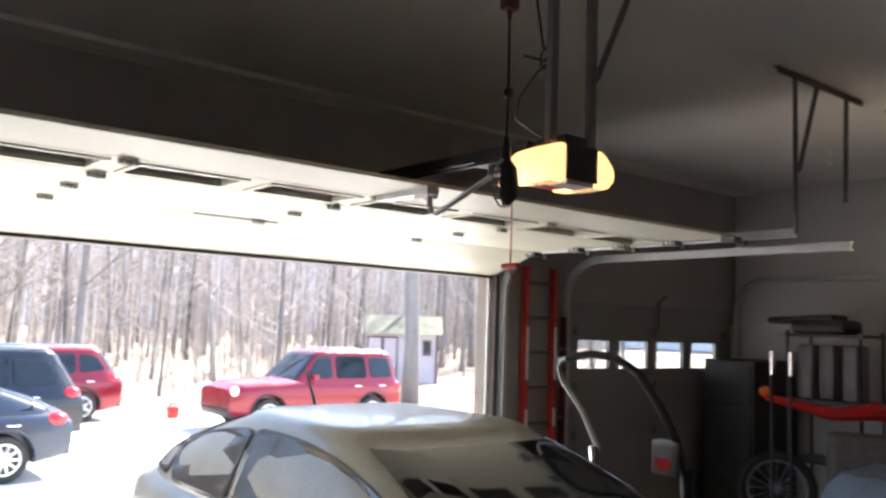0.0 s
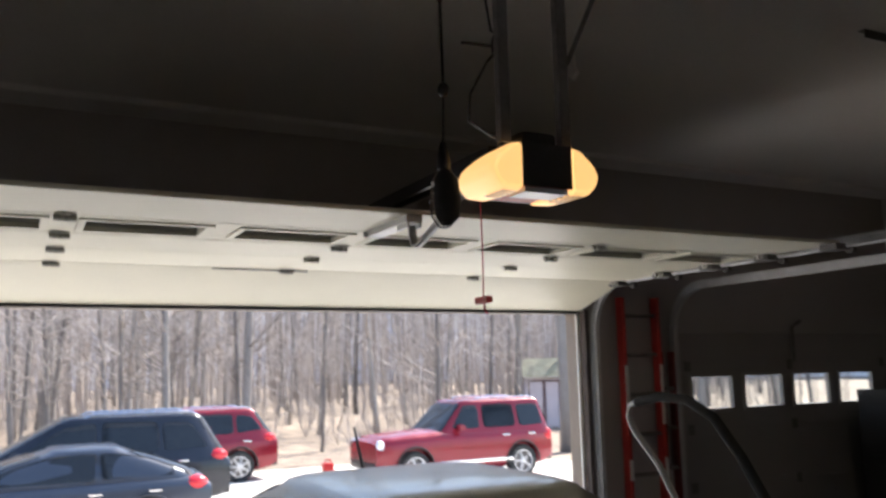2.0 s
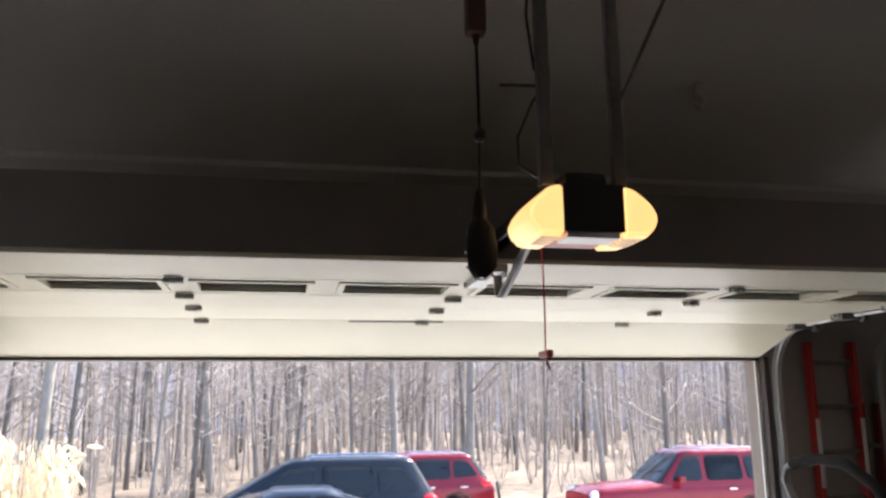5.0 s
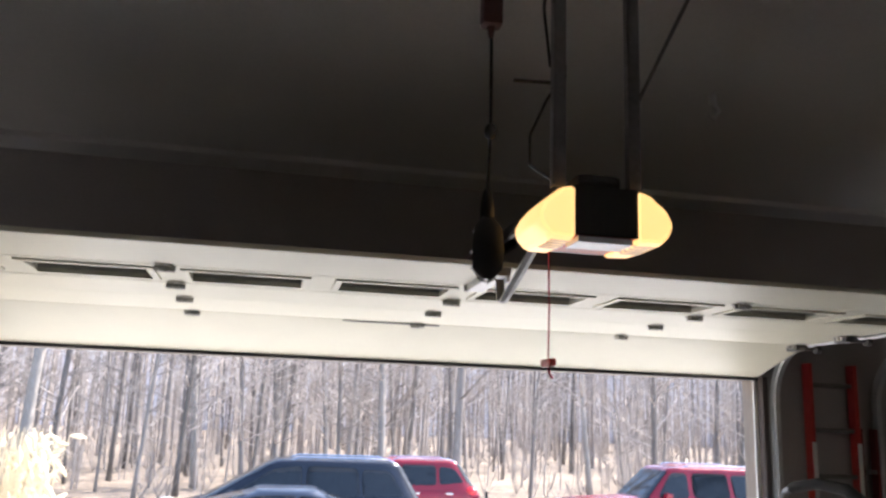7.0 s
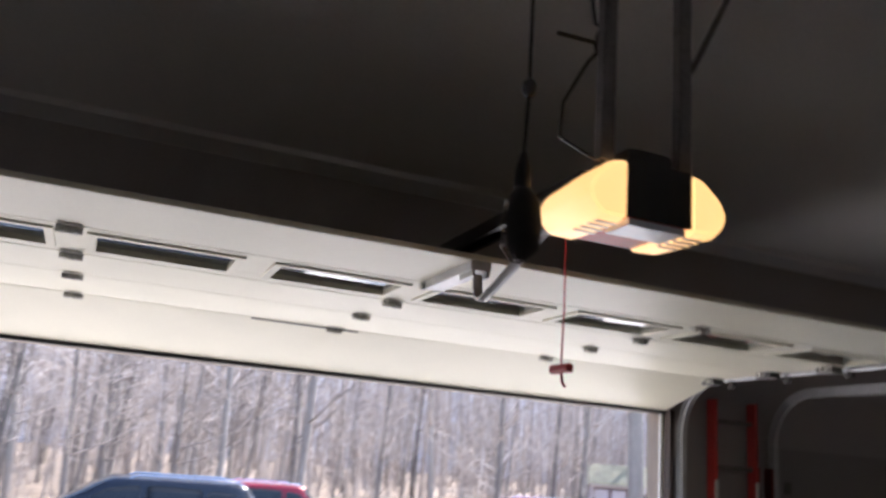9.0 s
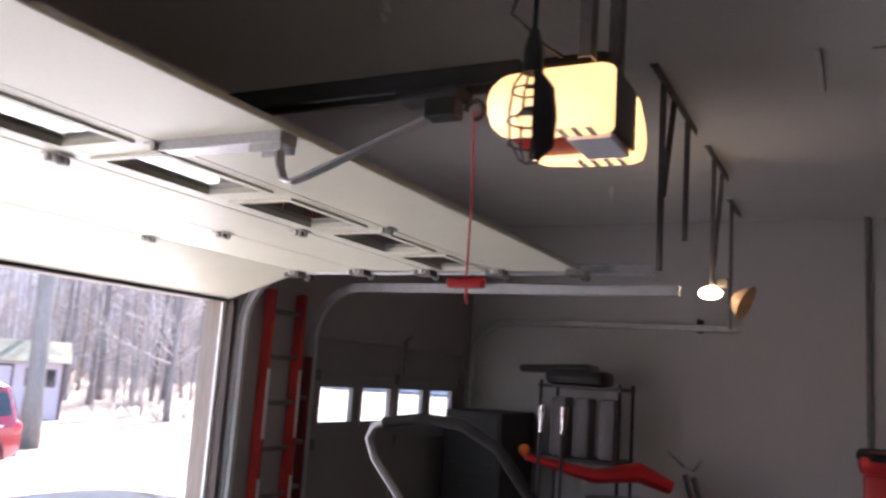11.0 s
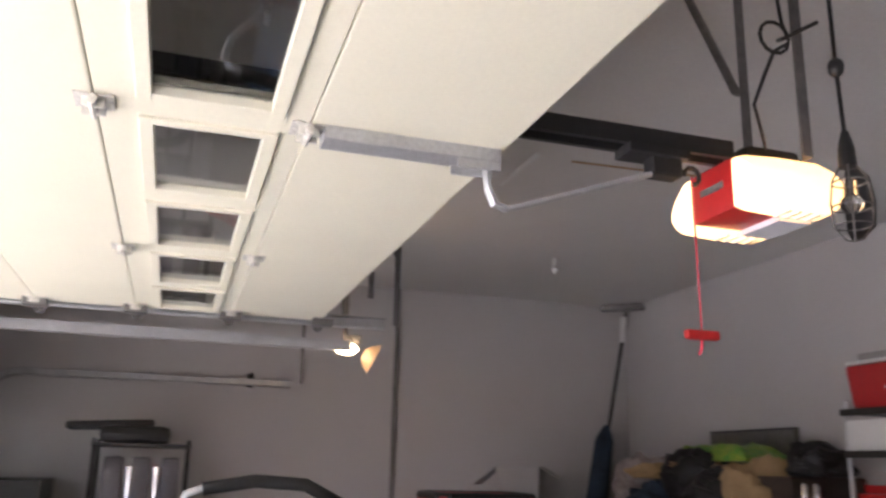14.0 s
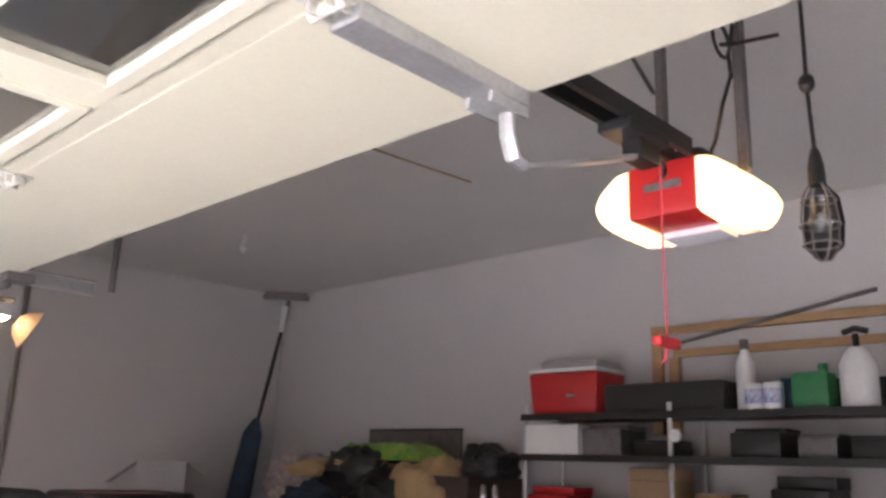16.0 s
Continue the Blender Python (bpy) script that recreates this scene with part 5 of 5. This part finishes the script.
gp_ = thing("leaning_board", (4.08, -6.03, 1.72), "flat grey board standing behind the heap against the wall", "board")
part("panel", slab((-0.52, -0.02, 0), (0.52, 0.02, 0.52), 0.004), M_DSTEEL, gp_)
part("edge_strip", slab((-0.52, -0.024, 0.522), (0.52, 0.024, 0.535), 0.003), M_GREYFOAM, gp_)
for x in (2.66, 2.76):
    cp_ = thing("chrome_tube", (x, -5.38, 0), "bright chrome tube standing beside the shelving", "tube", "chrome tubes")
    bm = bmesh.new()
    tube(bm, [(0, 0, 0), (0, 0, 1.84), (0, 0, 1.86)], 0.02, 12, taper=[0.02, 0.02, 0.012])
    part("shaft", bm, M_CHROME, cp_, "", True)
    bm = bmesh.new()
    tube(bm, [(0, 0, 1.76), (0, 0, 1.79)], 0.024, 12)
    part("collar", bm, M_CHROME, cp_, "", True)
sack("burlap_sack", (3.45, -5.6, 1.56), (0.32, 0.28, 0.27), M_TAN, "slumped tan burlap sack on the heap of boxes", "sack", 2)
sack("cloth_bundle", (4.92, -5.58, 1.6), (0.30, 0.26, 0.25), M_BEIGE, "bundle of beige patterned cloth on the boxes", "cloth", 3)
sack("dark_coat", (4.2, -5.6, 1.72), (0.42, 0.24, 0.2), M_BLACK, "crumpled dark coat thrown over the boxes", "coat", 4)
sack("brown_bag", (4.3, -5.66, 1.86), (0.42, 0.24, 0.10), M_CARD, "flattened brown paper bag on the heap", "bag", 5)
sack("tool_bag", (2.98, -5.70, 1.9), (0.19, 0.2, 0.13), M_BLACK, "small black tool bag with metal fittings", "bag", 6)
sack("straw_hat", (4.62, -5.5, 1.86), (0.26, 0.22, 0.07), M_TAN, "flattened straw coloured sun hat on the heap", "hat", 7)
sack("dark_jacket", (3.75, -5.48, 1.6), (0.34, 0.2, 0.19), M_BLACK, "crumpled black jacket lying among the sacks", "jacket", 8)
sack("grey_cloth", (4.55, -5.42, 1.6), (0.3, 0.18, 0.14), M_NAVYCLOTH, "dark blue cloth draped over the boxes", "cloth", 9)
M_DKWOOD = mat("dark stained crate wood", (0.07, 0.05, 0.04), 0.8, var=0.3, scale=5, stretch=(1, 1, 5))
sh_ = thing("heap_stand", (3.55, -5.72, 0), "dark wooden crate stand under the sacks", "crate")
part("crate", slab((-0.62, -0.3, 0), (0.2, 0.3, 1.56), 0.01), M_DKWOOD, sh_)
part("slat", slab((-0.62, 0.302, 0.6), (0.2, 0.318, 0.75), 0.004), M_WOOD, sh_)
part("slat", slab((-0.62, 0.302, 1.1), (0.2, 0.318, 1.25), 0.004), M_WOOD, sh_)
part("top_slab", slab((-0.62, -0.3, 1.56), (-0.25, 0.3, 1.90), 0.01), M_DKWOOD, sh_)

# ---- shelving on the back wall ----
SX0, SX1 = 0.30, 2.58
su = thing("shelving_unit", (0, -5.78, 0), "chrome wire shelving unit full of clutter by the back wall", "shelving")
for x in (SX0, 1.54, SX1):
    for y in (-0.2, 0.2):
        part("post", tubes(0.016, [(x, y, 0), (x, y, 2.36)], seg=10), M_GALV, su)
for z in (0.4, 0.95, 1.5, 2.03, 2.28):
    sf = part("shelf", slab((SX0 - 0.02, -0.22, z), (SX1 + 0.02, 0.22, z + 0.025), 0.003), M_BLACK, su)
    part("shelf_lip", slab((SX0 - 0.02, 0.221, z - 0.012), (SX1 + 0.02, 0.228, z + 0.03), 0.002), M_BLACK, sf)
part("shelf_back", slab((SX0 - 0.02, -0.24, 2.31), (2.0, -0.225, 2.50), 0.003), M_BLACK, su)
ct = thing("coin_clamp", (1.48, -5.54, 2.17), "round pale dial clamped to the shelving post", "dial")
bm = bmesh.new()
tube(bm, [(0, 0, 0), (0, 0.02, 0)], 0.035, 16)
part("dial", bm, M_WHITE, ct)

co = thing("cooler", (2.30, -5.76, 2.306), "red picnic cooler with a white rim and grey lid", "cooler")
bm = bmesh.new()
box(bm, (-0.27, -0.17, 0), (0.27, 0.17, 0.27), 0.03)
for v in bm.verts:
    k = 0.9 + 0.1 * min(1, v.co.z / 0.27)
    v.co.x *= k
    v.co.y *= k
part("body", bm, M_COOLER, co, "", True)
part("rim", slab((-0.265, -0.165, 0.272), (0.265, 0.165, 0.295), 0.008), M_WHITE, co, "white rim")
bm = bmesh.new()
box(bm, (-0.24, -0.15, 0.295), (0.2, 0.13, 0.345), 0.02)
part("lid", bm, mat("grey lid plastic", (0.33, 0.31, 0.30), 0.5, var=0.1), co, "grey lid", True)
part("badge", slab((-0.1, 0.171, 0.11), (-0.04, 0.174, 0.125), 0.001), M_WHITE, co)
tr = thing("black_tray", (1.60, -5.76, 2.306), "long shallow black plastic tray on the top shelf", "tray")
bm = bmesh.new()
for lo, hi in (((-0.38, -0.17, 0), (0.38, 0.17, 0.02)), ((-0.38, -0.17, 0.02), (0.38, -0.15, 0.17)), ((-0.38, 0.15, 0.02), (0.38, 0.17, 0.17)), ((-0.38, -0.15, 0.02), (-0.36, 0.15, 0.17)), ((0.36, -0.15, 0.02), (0.38, 0.15, 0.17))):
    box(bm, lo, hi, 0.003)
part("tray_body", bm, M_BLACK, tr)


def bottle(at, r, h, m, capm, label):
    b = thing("bottle", at, label, "bottle")
    bm = bmesh.new()
    tube(bm, [(0, 0, 0), (0, 0, 0.01), (0, 0, h * 0.68), (0, 0, h * 0.8), (0, 0, h * 0.86)], r, 16, taper=[r * 0.94, r, r, r * 0.55, r * 0.4])
    body = part("body", bm, m, b, "", True)
    bm = bmesh.new()
    tube(bm, [(0, 0, h * 0.86), (0, 0, h)], r * 0.5, 12)
    part("cap", bm, capm, b)
    return b


bottle((1.14, -5.72, 2.306), 0.05, 0.40, M_WHITE, M_DSTEEL, "tall pale spray bottle on the top shelf")
for x in (1.045, 0.94):
    c = thing("can", (x, -5.60, 2.306), "white tin can with a blue printed label", "can", "printed cans on the shelf")
    bm = bmesh.new()
    tube(bm, [(0, 0, 0), (0, 0, 0.14)], 0.05, 18)
    cbody = part("body", bm, M_WHITE, c, "", True)
    bm = bmesh.new()
    lo_, hi_ = ([bm.verts.new(q) for q in arc((0, 0, z), 0.0515, 20, 175, 14, "xy")] for z in (0.03, 0.11))
    for k in range(14):
        bm.faces.new((lo_[k], lo_[k + 1], hi_[k + 1], hi_[k]))
    part("label_band", bm, M_BLUELAB, cbody)
nb = thing("navy_box", (0.885, -5.74, 2.306), "small dark blue cardboard box on the top shelf", "box")
part("carton", slab((-0.045, -0.07, 0), (0.045, 0.07, 0.17), 0.004), M_NAVYCLOTH, nb)
part("flap_seam", slab((-0.045, -0.004, 0.1705), (0.045, 0.004, 0.172), 0), M_STICKER, nb)
jg = thing("green_jug", (0.77, -5.72, 2.306), "dark green plastic jug on the top shelf", "jug")
bm = bmesh.new()
box(bm, (-0.1, -0.08, 0), (0.1, 0.08, 0.2), 0.035)
part("body", bm, M_DGREEN, jg, "", True)
bm = bmesh.new()
tube(bm, [(-0.05, 0, 0.19), (-0.05, 0, 0.24)], 0.025, 10)
part("cap", bm, M_DGREEN, jg)
sp = thing("pump_sprayer", (0.54, -5.70, 2.306), "white garden pump sprayer with a black handle", "sprayer")
bm = bmesh.new()
tube(bm, [(0, 0, 0), (0, 0, 0.02), (0, 0, 0.22), (0, 0, 0.28), (0, 0, 0.31)], 0.09, 18, taper=[0.085, 0.09, 0.09, 0.06, 0.035])
part("tank", bm, M_WHITE, sp, "", True)
bm = bmesh.new()
tube(bm, [(0, 0, 0.31), (0, 0, 0.38)], 0.016, 8)
tube(bm, [(-0.06, 0, 0.39), (0, 0, 0.41), (0.06, 0, 0.39)], 0.016, 8)
part("pump_handle", bm, M_BLACK, sp)
part("label_band", slab((-0.04, 0.088, 0.08), (0.04, 0.0925, 0.17), 0.001), M_STICKER, sp)
wb = thing("white_box", (2.36, -5.72, 2.056), "plain white cardboard box on the second shelf", "box")
bm = bmesh.new()
box(bm, (-0.2, -0.15, 0), (0.22, 0.15, 0.185), 0.004)
part("carton", bm, M_WHITE, wb)
part("flap_seam", slab((-0.2, -0.004, 0.1855), (0.22, 0.004, 0.187), 0), M_STICKER, wb)
rs = random.Random(9)
names = [("brown carton", M_CARD, "small brown cardboard carton on the crowded shelf", "box"), ("grey case", M_DSTEEL, "dark grey tool case on the crowded shelf", "case"), ("black case", M_BLACK, "black plastic case on the crowded shelf", "case"), ("white tub", M_WHITE, "white plastic tub on the crowded shelf", "tub"), ("red case", M_RED, "red plastic case on the crowded shelf", "case")]
for z, hmax in ((2.056, 0.2), (1.525, 0.5), (0.975, 0.45), (0.425, 0.45)):
    x = SX0 + 0.08
    while x < (1.95 if z > 2 else SX1 - 0.25):
        w, h = rs.uniform(0.12, 0.34), hmax * rs.uniform(0.4, 0.95)
        if x + w > 1.50 and x < 1.58:
            x = 1.58
        nm, m, lab, cat = names[rs.choice([0, 1, 2, 2, 2, 2, 3, 4])]
        t = thing(nm.replace(" ", "_"), (x + w / 2, -5.75, z), lab, cat)
        bm = bmesh.new()
        box(bm, (-w / 2, -0.16, 0), (w / 2, rs.uniform(0.05, 0.16), h * 0.85), 0.012)
        part("case_body", bm, m, t, "", True)
        bm = bmesh.new()
        box(bm, (-w / 2 - 0.004, -0.165, h * 0.85), (w / 2 + 0.004, 0.05, h), 0.008)
        part("case_lid", bm, m, t, "", True)
        x += w + rs.uniform(0.02, 0.08)
# bare window-like wooden frame leaning on the wall above the shelf
wf = thing("wooden_frame", (0, -6.03, 0), "bare pine frame leaning on the back wall behind the shelf", "frame")
part("rail", slab((0.3, -0.02, 2.83), (1.89, 0.02, 2.885), 0.004), M_WOOD, wf)
part("rail", slab((0.3, -0.02, 2.68), (1.74, 0.02, 2.73), 0.004), M_WOOD, wf)
part("stile", slab((1.82, -0.022, 2.2), (1.89, 0.018, 2.83), 0.004), M_WOOD, wf)
part("stile", slab((1.70, -0.02, 2.2), (1.77, 0.02, 2.68), 0.004), M_WOOD, wf)
bm = bmesh.new()
tube(bm, [(1.72, 0.03, 2.76), (0.5, 0.03, 2.97)], 0.012, 6)
part("cane", bm, M_DSTEEL, wf)
